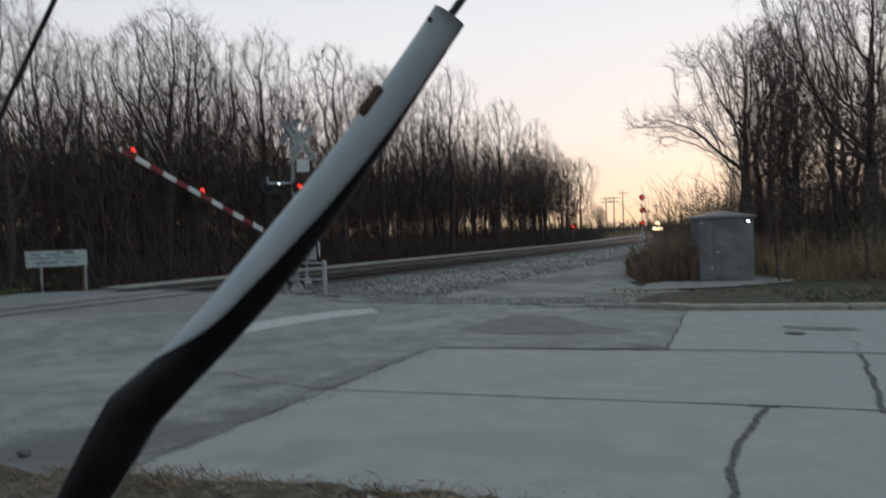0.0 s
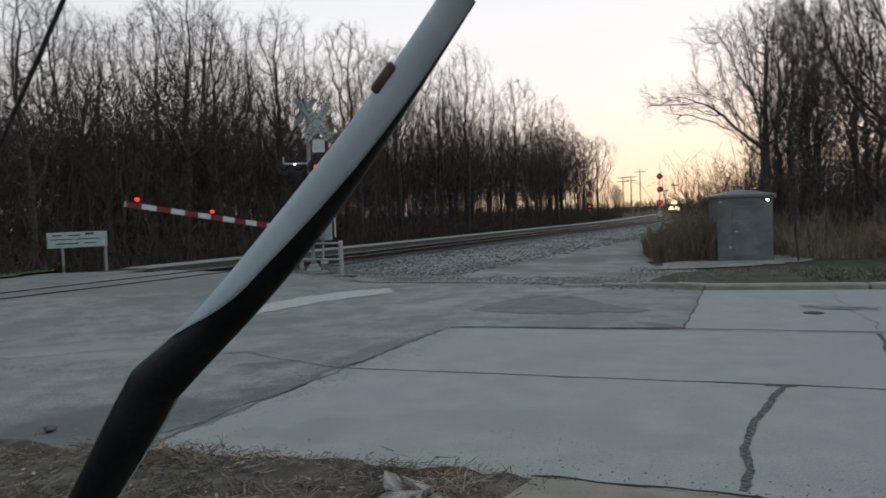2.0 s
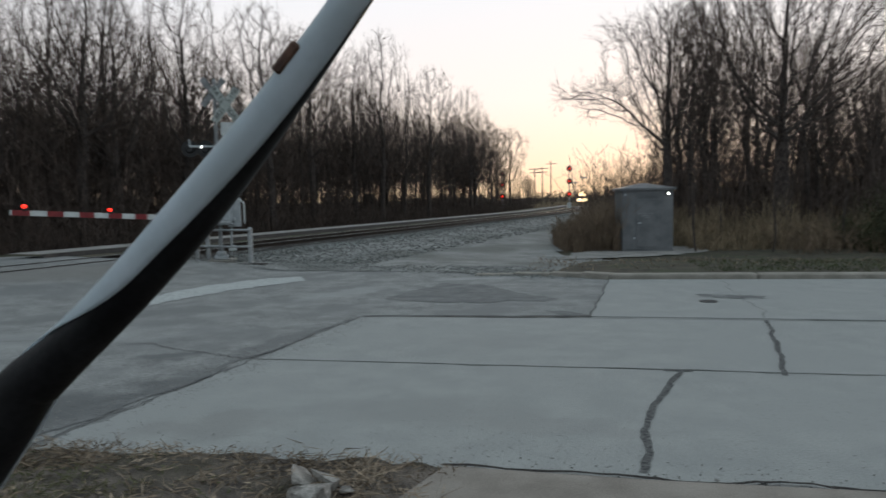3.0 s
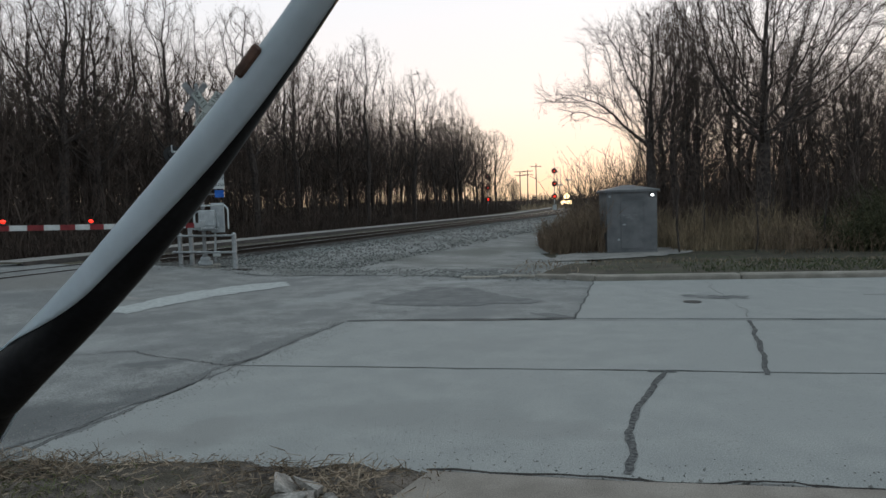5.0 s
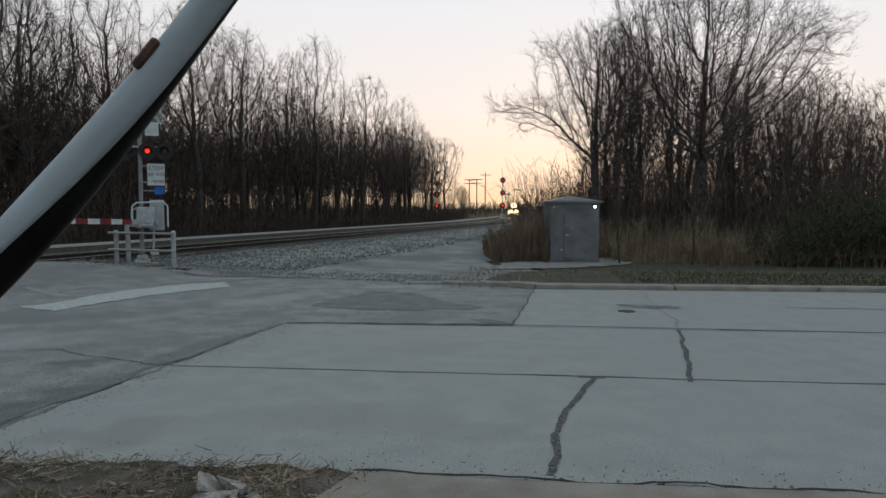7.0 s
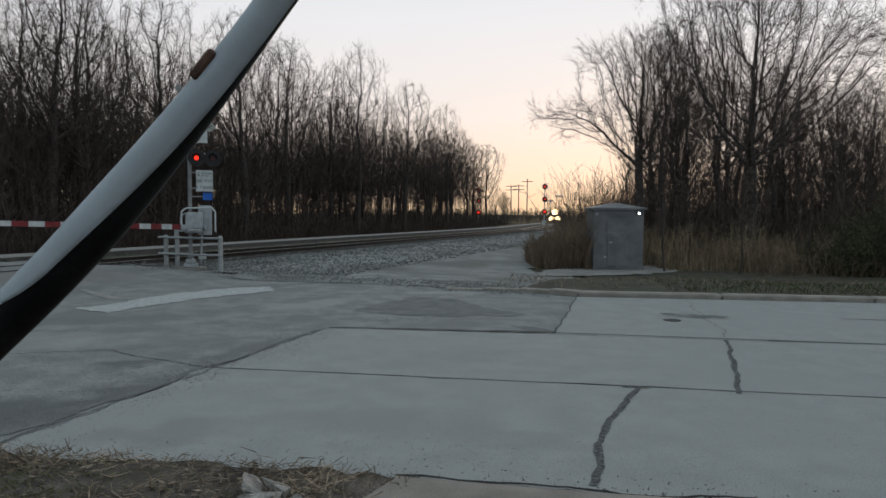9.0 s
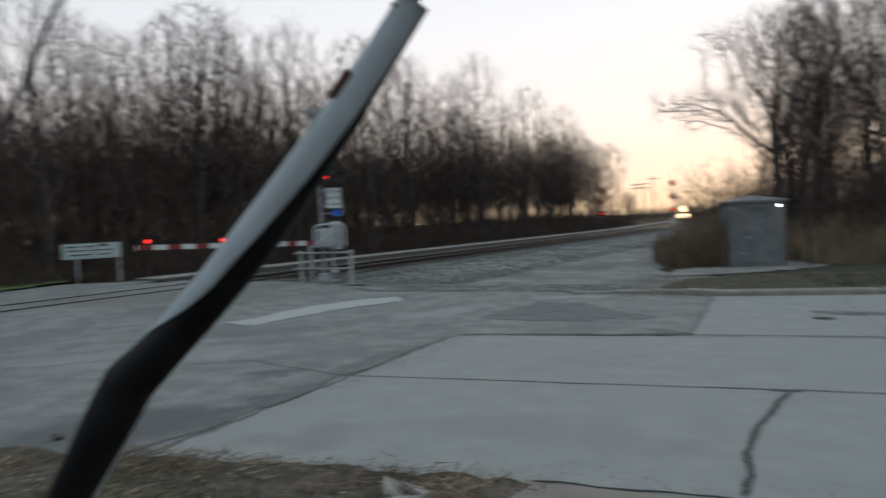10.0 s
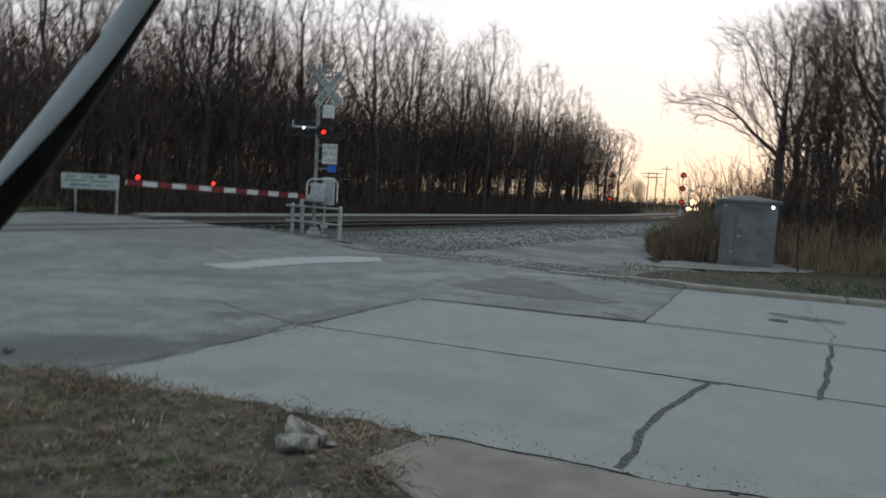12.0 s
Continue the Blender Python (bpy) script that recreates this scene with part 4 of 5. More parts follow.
def guard_rail():
    t = thing("guard_rail", "low galvanised pipe guard rail round the crossing signal", "guard rail", pose(-6.95, 19.75, 0.06, 0, 0, -18))
    for x, y in ((-0.95, 0.1), (-0.55, 0.1), (1.05, -0.05)):
        part("post", cyls(((x, y, -0.2), (x, y, 1.03), 0.065), ((x, y, 1.03), (x, y, 1.06), 0.065, 0.03)), M["galv"], t)
    for z in (0.5, 0.98):
        part("rail", cyls(((-1.15, 0.03, z), (1.12, -0.1, z), 0.032), seg=10), M["galv"], t)
    part("plate", boxes((1.0, 1.55, -0.25, 0.05, -0.05, 0.03), bevel=0.01), M["tie"], t, "dark timber block at the post's foot")
    return t


guard_rail()


# ---- equipment shelter ----
def shelter():
    t = thing("signal_shelter", "grey metal railway equipment shelter with hipped roof", "shelter", pose(7.13, 26.9, -0.36, 0, 0, -4))
    w, d, h = 1.88, 1.9, 2.36
    body = part("body", boxes((-w / 2, w / 2, -d / 2, d / 2, 0.1, h), bevel=0.02), M["boxmetal"], t, "grey sheet metal walls")
    part("skirt", boxes((-w / 2 - 0.02, w / 2 + 0.02, -d / 2 - 0.02, d / 2 + 0.02, 0.0, 0.1), bevel=0.01), M["boxmetal"], t)
    bm = bmesh.new()
    o = 0.09
    base = [bm.verts.new((sx * (w / 2 + o), sy * (d / 2 + o), h - 0.02)) for sx, sy in ((-1, -1), (1, -1), (1, 1), (-1, 1))]
    eave = [bm.verts.new((sx * (w / 2 + o), sy * (d / 2 + o), h + 0.06)) for sx, sy in ((-1, -1), (1, -1), (1, 1), (-1, 1))]
    ridge = [bm.verts.new((-0.12, 0, h + 0.26)), bm.verts.new((0.12, 0, h + 0.26))]
    bm.faces.new(base[::-1])
    for i in range(4):
        bm.faces.new((base[i], base[(i + 1) % 4], eave[(i + 1) % 4], eave[i]))
    bm.faces.new((eave[0], eave[1], ridge[1], ridge[0]))
    bm.faces.new((eave[1], eave[2], ridge[1]))
    bm.faces.new((eave[2], eave[3], ridge[0], ridge[1]))
    bm.faces.new((eave[3], eave[0], ridge[0]))
    part("roof", bm, M["boxmetal"], t, "low hipped metal roof")
    door = part("door", boxes((-0.42, 0.42, -d / 2 - 0.03, -d / 2, 0.2, 2.0), bevel=0.01), M["boxmetal"], t, "flush grey door")
    part("handle", boxes((-0.36, -0.24, -d / 2 - 0.06, -d / 2 - 0.03, 1.08, 1.13), bevel=0.008), M["silver"], door)
    part("padlock", boxes((-0.54, -0.46, -d / 2 - 0.04, -d / 2, 0.5, 0.58), bevel=0.008), M["silver"], t)
    part("vent", boxes(*[(-0.36, 0.36, -d / 2 - 0.02, -d / 2, 2.08 + 0.045 * i, 2.105 + 0.045 * i) for i in range(3)]), M["boxmetal"], t, "louvred vent")
    nt = part("notice", boxes((-0.36, 0.22, -d / 2 - 0.034, -d / 2 - 0.03, 1.28, 1.52)), M["boxmetal"], t, "faded stencilled notice")
    bars = [(-0.34, -0.06, 1.45), (0.0, 0.2, 1.45), (-0.22, 0.12, 1.37), (-0.05, 0.1, 1.30)]
    part("bars", boxes(*[(x0, x1, -d / 2 - 0.036, -d / 2 - 0.0345, z, z + 0.035) for x0, x1, z in bars]), M["mast"], nt, "faded pale bars of lettering")
    part("eyebolt", boxes((-0.86, -0.78, -d / 2 - 0.01, -d / 2, 2.14, 2.22)), M["silver"], t, "small pale plate")
    lamp = part("lamp", boxes((0.66, 0.80, -d / 2 - 0.12, -d / 2, 2.16, 2.28), bevel=0.015), M["black"], t, "small wall lamp")
    bm = bmesh.new()
    bmesh.ops.create_uvsphere(bm, u_segments=12, v_segments=8, radius=0.045, matrix=Matrix.Translation((0.73, -d / 2 - 0.15, 2.2)))
    part("bulb", bm, M["whitelamp"], lamp, "lit white bulb")
    return t


shelter()
tagged(sheet("shelter_pad", [(3.1, 21.9), (4.7, 22.9), (7.0, 23.9), (8.6, 24.9), (9.3, 25.7), (9.2, 28.2), (5.8, 28.2), (4.2, 25.4)], lambda x, y: land(x, y) + 0.03, 0.4, M["path"], 0.35, 31),
       "pale gravel pad round the equipment shelter", "gravel", kind="structure")


# ---- far side sign ----
def board():
    t = thing("notice_board", "long pale green-white notice board on two posts behind the track", "sign", pose(-16.95, 22.5, 0.12, 0, 0, 36))
    bd = part("board", boxes((-0.97, 0.97, -0.02, 0.02, 0.95, 1.52), bevel=0.006), M["board"], t, "pale board with rows of lettering")
    rows = [(-0.8, -0.5, 1.38, 0.05), (-0.3, 0.1, 1.38, 0.04), (0.25, 0.55, 1.40, 0.08), (-0.85, -0.15, 1.24, 0.035), (0.0, 0.7, 1.24, 0.035), (-0.7, 0.0, 1.08, 0.04), (0.2, 0.6, 1.08, 0.04)]
    part("bars", boxes(*[(a, b, -0.025, -0.021, z, z + h) for a, b, z, h in rows]), M["darktext"], bd, "dark bars of lettering")
    for x in (-0.5, 0.9):
        part("post", boxes((x - 0.04, x + 0.04, 0.02, 0.09, -0.4, 1.45), bevel=0.01), M["galv"], t)
    return t


board()
tagged(part("stake", cyls(((-16.4, 23.2, -0.2), (-16.4, 23.2, 0.9), 0.05), seg=8), M["reed"], None), "short weathered stake beside the track", "stake")


# ---- far railway signals ----
def far_signal(x, y, z0, heads, ladder):
    t = thing("railway_signal", "tall railway signal mast with three stacked red-lit heads", "railway signal", pose(x, y, z0, 0, 0, 0), group="railway signals")
    top = heads[-1] + 0.5
    part("mast", cyls(((0, 0, -0.5), (0, 0, top), 0.07), seg=8), M["galv"], t)
    part("foundation", boxes((-0.25, 0.25, -0.25, 0.25, -0.6, 0.9), bevel=0.03), M["white"], t, "white base cabinet")
    for i, h in enumerate(heads):
        hd = part("head", cyls(((0, -0.2, h), (0, -0.17, h), 0.40), ((0, -0.17, h), (0, 0.05, h), 0.2), seg=18), M["black"], t, "black round signal head")
        bm = bmesh.new()
        add_cyl(bm, (0, -0.21, h), (0, -0.25, h), 0.10 if i else 0.16, seg=14)
        part("lens", bm, M["redlamp"], hd, "lit red lens")
        part("hood", cyls(((0, -0.2, h + 0.16), (0, -0.5, h + 0.16), 0.05), seg=6), M["black"], hd)
    if ladder:
        args = [((0.5, 0.1, 2.0), (0.5, 0.1, top), 0.03), ((0.95, 0.1, 2.0), (0.95, 0.1, top), 0.03)]
        args += [((0.5, 0.1, 2.2 + 0.4 * i), (0.95, 0.1, 2.2 + 0.4 * i), 0.02) for i in range(int((top - 2.2) / 0.4))]
        args += [((0, 0, z), (0.7, 0.1, z), 0.03) for z in (heads[0] + 0.6, heads[1] + 0.6, top)]
        part("ladder", cyls(*args, seg=6), M["galv"], t, "caged access ladder")
    return t


far_signal(15.55, 100.3, 0.0, (2.15, 4.0, 5.85), True)
far_signal(5.75, 100.3, 0.0, (2.0, 3.7, 5.3), False)


# ---- poles and far things ----
def pole(x, y, h, arms, name="utility_pole"):
    t = thing(name, "distant wooden utility pole with crossarms" if arms else "distant light mast with a lamp head", "pole", pose(x, y, land(x, y) - 0.2), group="distant poles")
    part("shaft", cyls(((0, 0, 0), (0, 0, h), 0.17, 0.11), seg=8), M["pole"], t)
    if arms:
        for z in arms:
            part("crossarm", boxes((-1.5, 1.5, -0.08, 0.08, h - z, h - z + 0.16)), M["pole"], t)
    else:
        part("lamp_head", boxes((-1.2, 1.2, -0.2, 0.2, h - 0.2, h + 0.35)), M["galv"], t)
    return t


pole(19.8, 190, 11.5, (0.4, 1.4))
pole(21.9, 190, 11.5, (0.4, 1.4))
pole(24.3, 190, 13.0, (0.9,))
pole(42.0, 260, 8.5, ())
pole(45.5, 260, 10.5, ())


# ---- trees ----
class Twiggy:
    def __init__(self):
        self.v, self.f = [], []

    def tube(self, a, b, r0, r1, k):
        d = (b - a)
        if d.length < 1e-4:
            return
        q = d.to_track_quat("Z", "Y")
        i0 = len(self.v)
        for c, r in ((a, r0), (b, r1)):
            for j in range(k):
                w = 2 * math.pi * j / k
                self.v.append(c + q @ Vector((r * math.cos(w), r * math.sin(w), 0)))
        for j in range(k):
            self.f.append((i0 + j, i0 + (j + 1) % k, i0 + k + (j + 1) % k, i0 + k + j))

    def blade(self, a, b, r0, r1, g):
        """A thin flat sliver, turned at random."""
        d = b - a
        if d.length < 1e-4:
            return
        w = d.orthogonal().normalized()
        w = Matrix.Rotation(g.uniform(0, math.pi), 3, d.normalized()) @ w
        i0 = len(self.v)
        self.v += [a - w * r0, a + w * r0, b + w * r1, b - w * r1]
        self.f.append((i0, i0 + 1, i0 + 2, i0 + 3))

    def sliver(self, a, b, r, g):
        """A twig that tapers to a point."""
        d = b - a
        w = Matrix.Rotation(g.uniform(0, math.pi), 3, d.normalized()) @ d.orthogonal().normalized()
        i0 = len(self.v)
        self.v += [a - w * r, a + w * r, b]
        self.f.append((i0, i0 + 1, i0 + 2))

    def ob(self, name, material, parent=None):
        o = mesh_ob(name, self.v, self.f, material)
        o.parent = parent
        return o


def crown_points(rng, h, low, wide, n, lobes, reach):
    """Buds scattered through an uneven crown, thicker towards its outside."""
    pts = []
    while len(pts) < n:
        u = rng.random() ** 0.8
        w = rng.uniform(0, 2 * math.pi)
        r = wide * min(1.0, 0.45 + 1.5 * u) * math.sqrt(max(0.0, 1 - u ** 3.2))
        r *= 0.78 + 0.55 * noise.noise((lobes * math.cos(w), lobes * math.sin(w), 2.4 * u + lobes * 7))
        k = rng.random() ** 0.42
        pts.append((r * k * math.cos(w), r * k * math.sin(w), h * (low + (1 - low) * u)))
    for x, y, z, spread in reach:
        pts += [(x + rng.gauss(0, spread), y + rng.gauss(0, spread), z + rng.gauss(0, spread * 0.6)) for _ in range(n // 14)]
    return np.array(pts)


def bare_tree(seed, h, low=0.3, wide=3.0, buds=450, step=0.34, rad=0.16, lean=0.0, lobes=1.3, rise=0.14, reach=(), twig=3, fine=0.0065, spray=0.5):
    """A leafless tree that grows from its trunk towards the buds of its crown, thickening below each fork."""
    rng = random.Random(seed)
    aims = crown_points(rng, h, low, wide, buds, lobes, reach)
    top = max(1.2, h * low * 0.8)
    nodes, mother, kids = [], [], []

    def add(p, m):
        nodes.append(p)
        mother.append(m)
        kids.append([])
        if m >= 0:
            kids[m].append(len(nodes) - 1)

    z, x, y = -0.3, 0.0, 0.0
    while z < top:
        add(np.array((x, y, z)), len(nodes) - 1)
        z += step
        x += lean * step + rng.gauss(0, 0.03 * step)
        y += rng.gauss(0, 0.05 * step)
    best = np.full(len(aims), 1e9)
    who = np.zeros(len(aims), int)
    fresh = range(len(nodes))
    for _ in range(110):
        for i in fresh:
            d = np.linalg.norm(aims - nodes[i], axis=1)
            closer = d < best
            best[closer], who[closer] = d[closer], i
        alive = best > step * 1.55
        aims, best, who = aims[alive], best[alive], who[alive]
        if not len(aims):
            break
        start = len(nodes)
        dead = np.zeros(len(aims), bool)
        for i in np.unique(who):
            sel = who == i
            v = aims[sel] - nodes[i]
            v = (v / np.linalg.norm(v, axis=1)[:, None]).mean(axis=0)
            v = v + np.array((rng.gauss(0, 0.16), rng.gauss(0, 0.16), rise + rng.gauss(0, 0.10)))
            if mother[i] >= 0:
                g = nodes[i] - nodes[mother[i]]
                v = v + 0.4 * g / np.linalg.norm(g)
            v = v / np.linalg.norm(v)
            p = nodes[i] + v * step
            if len(kids[i]) > 2 or any(np.linalg.norm(nodes[k] - p) < 0.35 * step for k in kids[i]):
                dead |= sel
                continue
            add(p, int(i))
        aims, best, who = aims[~dead], best[~dead], who[~dead]
        fresh = range(start, len(nodes))
    girth = [0.0] * len(nodes)
    for i in range(len(nodes) - 1, -1, -1):
        girth[i] = max(girth[i], 1.0)
        if mother[i] >= 0:
            girth[mother[i]] += girth[i]
    unit = rad / girth[0] ** 0.58
    wood, twigs = Twiggy(), Twiggy()
    pts = [Vector(p) for p in nodes]
    for i, m in enumerate(mother):
        if m < 0:
            continue
        r = max(unit * girth[i] ** 0.58, fine)
        r0 = min(max(unit * girth[m] ** 0.58, fine), r * 1.35) * (1.0 if m > 1 else 1.25)
        if r > 0.03:
            wood.tube(pts[m], pts[i], r0, r, 7 if r > 0.07 else 5)
        elif r > fine * 1.8:
            wood.tube(pts[m], pts[i], r0, r, 3)
        else:
            twigs.blade(pts[m], pts[i], r0, r, rng)
        if girth[i] <= 7:
            d = (pts[i] - pts[m]).normalized()
            for _ in range(twig + (1 if not kids[i] else 0)):
                side = Vector((rng.gauss(0, 1), rng.gauss(0, 1), rng.gauss(0.3, 0.8))).normalized()
                q = pts[m].lerp(pts[i], rng.random())
                e = q + (d + side * rng.uniform(0.45, 0.9)).normalized() * spray * rng.uniform(0.5, 1.3)
                twigs.sliver(q, e, fine * 0.85, rng)
                for _ in range(3):
                    c = q.lerp(e, rng.uniform(0.2, 0.95))
                    side = Vector((rng.gauss(0, 1), rng.gauss(0, 1), rng.gauss(0.2, 0.8))).normalized()
                    twigs.sliver(c, c + ((e - q).normalized() + side * 0.7).normalized() * spray * rng.uniform(0.3, 0.6), fine * 0.7, rng)
    return wood, twigs


def tree_kind(label, *a, group="", **k):
    wood, twigs = bare_tree(*a, **k)
    t = thing("tree", label, "tree", pose(0, 0, -200), group=group)
    wood.ob("trunk", M["bark"], t)
    twigs.ob("crown", M["twig"], t)
    return t


WOOD_LABEL = "tall leafless tree of the trackside wood"
DEEP = [tree_kind(WOOD_LABEL, 200 + i, 16.0, 0.20 + 0.08 * i, 3.6, 480, 0.5, 0.17, group="trackside wood", twig=2, fine=0.011, spray=0.9) for i in range(3)]
FOREST = [tree_kind(WOOD_LABEL, 100 + i, 16.0, 0.27 + 0.05 * (i % 4), 3.5 + 0.6 * (i % 3), 1500, 0.40, 0.16 + 0.04 * (i % 3), 0.02 * (i % 3 - 1), 1.1 + 0.3 * i, group="trackside wood", fine=0.0085, spray=0.85) for i in range(6)]
rng = random.Random(7)


def plant(kind, x, y, s, tilt=2.0, z=None):
    m = pose(x, y, (land(x, y) if z is None else z) - 0.05, rng.uniform(-tilt, tilt), rng.uniform(-tilt, tilt), rng.uniform(0, 360))
    t = copy_thing(kind, m)
    t.scale = (s * rng.uniform(0.9, 1.1),) * 2 + (s,)
    return t


def wood_left():
    y = -14.0
    while y < 124:
        for row, p in enumerate((-9.5, -12.5, -16, -20.5, -27, -36)):
            yy = y + rng.uniform(-1.6, 1.6)
            if rng.random() < (0.32 if row > 2 else 0.08):
                continue
            pp = p + rng.uniform(-1.8, 1.8)
            if yy < 8 and pp > -14:
                continue
            x = line_x(yy) + pp / 0.93
            hh = (0.46 + 0.46 * smooth(-15, 4, yy + 0.95 * x)) * (1.0 + 0.10 * smooth(34, 55, yy) - 0.26 * smooth(46, 88, yy) - 0.42 * smooth(97, 102, yy)) + (0.04 if row > 1 else 0)
            hh *= 0.88
            if yy > 99 and rng.random() < 0.45:
                continue
            plant(FOREST[rng.randrange(6)] if row < 3 else DEEP[rng.randrange(3)], x, yy, hh * rng.uniform(0.84, 1.06))
        y += 4.0


wood_left()

ROADSIDE = "leafless tree standing behind the roadside brush"
# the tree behind the shelter throws one long limb out over the gravel; the broad one stands in the reeds
CORNER = tree_kind("leafless tree behind the shelter with a long limb over the gravel", 301, 10.3, 0.42, 2.9, 2400, 0.24, 0.18, 0.01, 1.7, 0.14, ((-3.6, -0.4, 6.5, 0.55), (-2.6, -0.3, 6.3, 0.5), (-1.6, 0, 9.0, 0.6)), 4, 0.0058, 0.6)
BROAD = tree_kind("broad many-limbed leafless tree rising from the dry reeds", 302, 11.6, 0.34, 5.0, 4600, 0.26, 0.25, 0.0, 1.2, 0.2, ((4.3, 0.5, 8.8, 0.7), (-2.2, 0, 10.5, 0.7)), 4, 0.0058, 0.65)
SLIM = [tree_kind("slim " + ROADSIDE, 310 + i, 11.0, 0.36, 1.8 + 0.4 * i, 900, 0.30, 0.10 + 0.02 * i, 0.02, 1.5 + i, 0.3, group="roadside trees", fine=0.0065) for i in range(2)]
BIG = [tree_kind("broad " + ROADSIDE, 320 + i, 12.0, 0.3, 3.6 + 0.5 * i, 1700, 0.34, 0.2, 0.02, 1.3 + 0.4 * i, group="roadside trees", fine=0.0085, spray=0.65) for i in range(3)]


def set_tree(kind, x, y, turn, s):
    t = copy_thing(kind, pose(x, y, land(x, y) - 0.05, 0, 0, turn))
    t.scale = (s, s, s)
    return t


set_tree(CORNER, 9.1, 30.2, 0, 1.0)
set_tree(BROAD, 13.1, 28.4, 0, 1.1)
for x, y, k, s in ((10.7, 32.0, 0, 1.0), (11.9, 33.5, 1, 1.08), (12.9, 35.0, 0, 1.12), (14.2, 34.0, 1, 1.05), (15.4, 36.5, 0, 1.1), (16.6, 33.0, 1, 0.98), (18.2, 35.5, 0, 0.95), (13.6, 38.5, 1, 1.2), (11.4, 36.0, 1, 1.1), (10.2, 34.0, 0, 0.9), (17.2, 39.0, 1, 1.1), (20.6, 34.5, 1, 0.66), (22.3, 37.0, 0, 0.7), (24.5, 35.0, 1, 0.6), (19.6, 40.0, 0, 0.95)):
    plant(SLIM[k], x, y, s)
for x, y, k, s in ((21.5, 40, 1, 0.98), (26.5, 45, 2, 1.0), (32, 50, 1, 1.05), (23.8, 47, 0, 1.0), (35, 47, 2, 0.95), (14.8, 41, 2, 0.9), (18.5, 44, 1, 0.95), (15.5, 47, 1, 0.85), (22.5, 45, 0, 0.8), (19, 53, 1, 0.95), (28, 47, 0, 0.72), (33, 42, 2, 0.72), (36, 52, 1, 0.8), (24, 56, 2, 0.85), (31, 60, 0, 0.85), (42, 48, 1, 0.7), (46, 58, 0, 0.75), (17.5, 56, 0, 0.8), (40, 66, 2, 0.85), (52, 50, 1, 0.75), (28, 39.5, 1, 0.68), (24, 40, 0, 0.8), (27, 42, 2, 0.82), (21.8, 37.5, 1, 0.76), (30.5, 44, 0, 0.8), (25.5, 37, 2, 0.66), (20.5, 42, 2, 0.9), (38, 44, 0, 0.62), (46, 46, 2, 0.66)):
    plant(BIG[k], x, y, s)
for p, y, k, s in ((-10.5, 95, 0, 0.98), (-14, 92, 1, 1.05), (-12, 87, 2, 1.03), (-18, 96, 2, 1.05), (-10, 81, 1, 1.03), (-22, 93, 0, 1.07)):
    plant(BIG[k], line_x(y) + p / 0.93, y, s)
THIN = tree_kind("slim young leafless tree beside the equipment shelter", 410, 4.6, 0.3, 0.9, 200, 0.17, 0.04, 0.05, group="saplings", twig=1, spray=0.3)
for x, y, s in ((8.65, 25.3, 1.0), (11.2, 24.8, 0.7), (14.2, 25.6, 0.95), (13.2, 27.5, 1.1), (17.5, 26, 0.9), (19.5, 28, 1.15), (10.8, 28.6, 1.2), (23, 27, 1.0)):
    plant(THIN, x, y, s, 5)
for k in FOREST + DEEP + BIG + SLIM + [CORNER, BROAD, THIN]:
    for c in list(k.children):
        bpy.data.objects.remove(c)
    bpy.data.objects.remove(k)


# ---- brush, reeds and grass ----
def stems(name, area, n, h0, h1, r, material, label, category, seed, lean=0.25, fork=0, zf=land, leaf=0.0, high=False):
    """Uncounted thin stems: area is a function of the random generator giving x, y."""
    g = random.Random(seed)
    t = Twiggy()
    for _ in range(n):
        x, y, f = area(g)
        h = g.uniform(h0, h1) * f
        a = Vector((x, y, zf(x, y) - 0.05))
        d = Vector((g.gauss(0, lean), g.gauss(0, lean), 1)).normalized()
        m = a + d * h * 0.55
        d2 = (d + Vector((g.gauss(0, lean), g.gauss(0, lean), 0))).normalized()
        e = m + d2 * h * 0.45
        if r < 0.012:
            t.blade(a, m, r * 1.3, r, g)
            t.blade(m, e, r, r * 0.3, g)
        else:
            t.tube(a, m, r, r * 0.7, 3)
            t.blade(m, e, r * 0.9, r * 0.3, g)
        for _ in range(fork):
            s = a.lerp(m, g.uniform(0.4, 1)) if not high and g.random() < 0.3 else m.lerp(e, g.random())
            dd = (d + Vector((g.gauss(0, 0.8), g.gauss(0, 0.8), g.uniform(-0.3, 0.5)))).normalized()
            q = s + dd * h * g.uniform(0.12, 0.35)
            t.blade(s, q, r * 0.6, r * 0.25, g)
            if leaf:
                for _ in range(2):
                    c = s.lerp(q, g.random()) + Vector((g.gauss(0, 0.04), g.gauss(0, 0.04), g.gauss(0, 0.04)))
                    u = Vector((g.gauss(0, 1), g.gauss(0, 1), g.gauss(0, 1))).normalized() * leaf
                    w = u.orthogonal().normalized() * leaf * 0.5
                    i0 = len(t.v)
                    t.v += [c - u, c + w, c + u, c - w]
                    t.f.append((i0, i0 + 1, i0 + 2, i0 + 3))
    return tagged(t.ob(name, material), label, category, kind="stuff")


def beside(p0, p1, y0, y1):
    def f(g):
        y = y0 + (y1 - y0) * g.random() ** 1.3
        return line_x(y) + g.uniform(p0, p1) / 0.93, y, 1.0
    return f


def patchy(x0, x1, y0, y1, taper=None):
    def f(g):
        x, y = g.uniform(x0, x1), g.uniform(y0, y1)
        return x, y, (taper(x, y) if taper else 1.0)
    return f


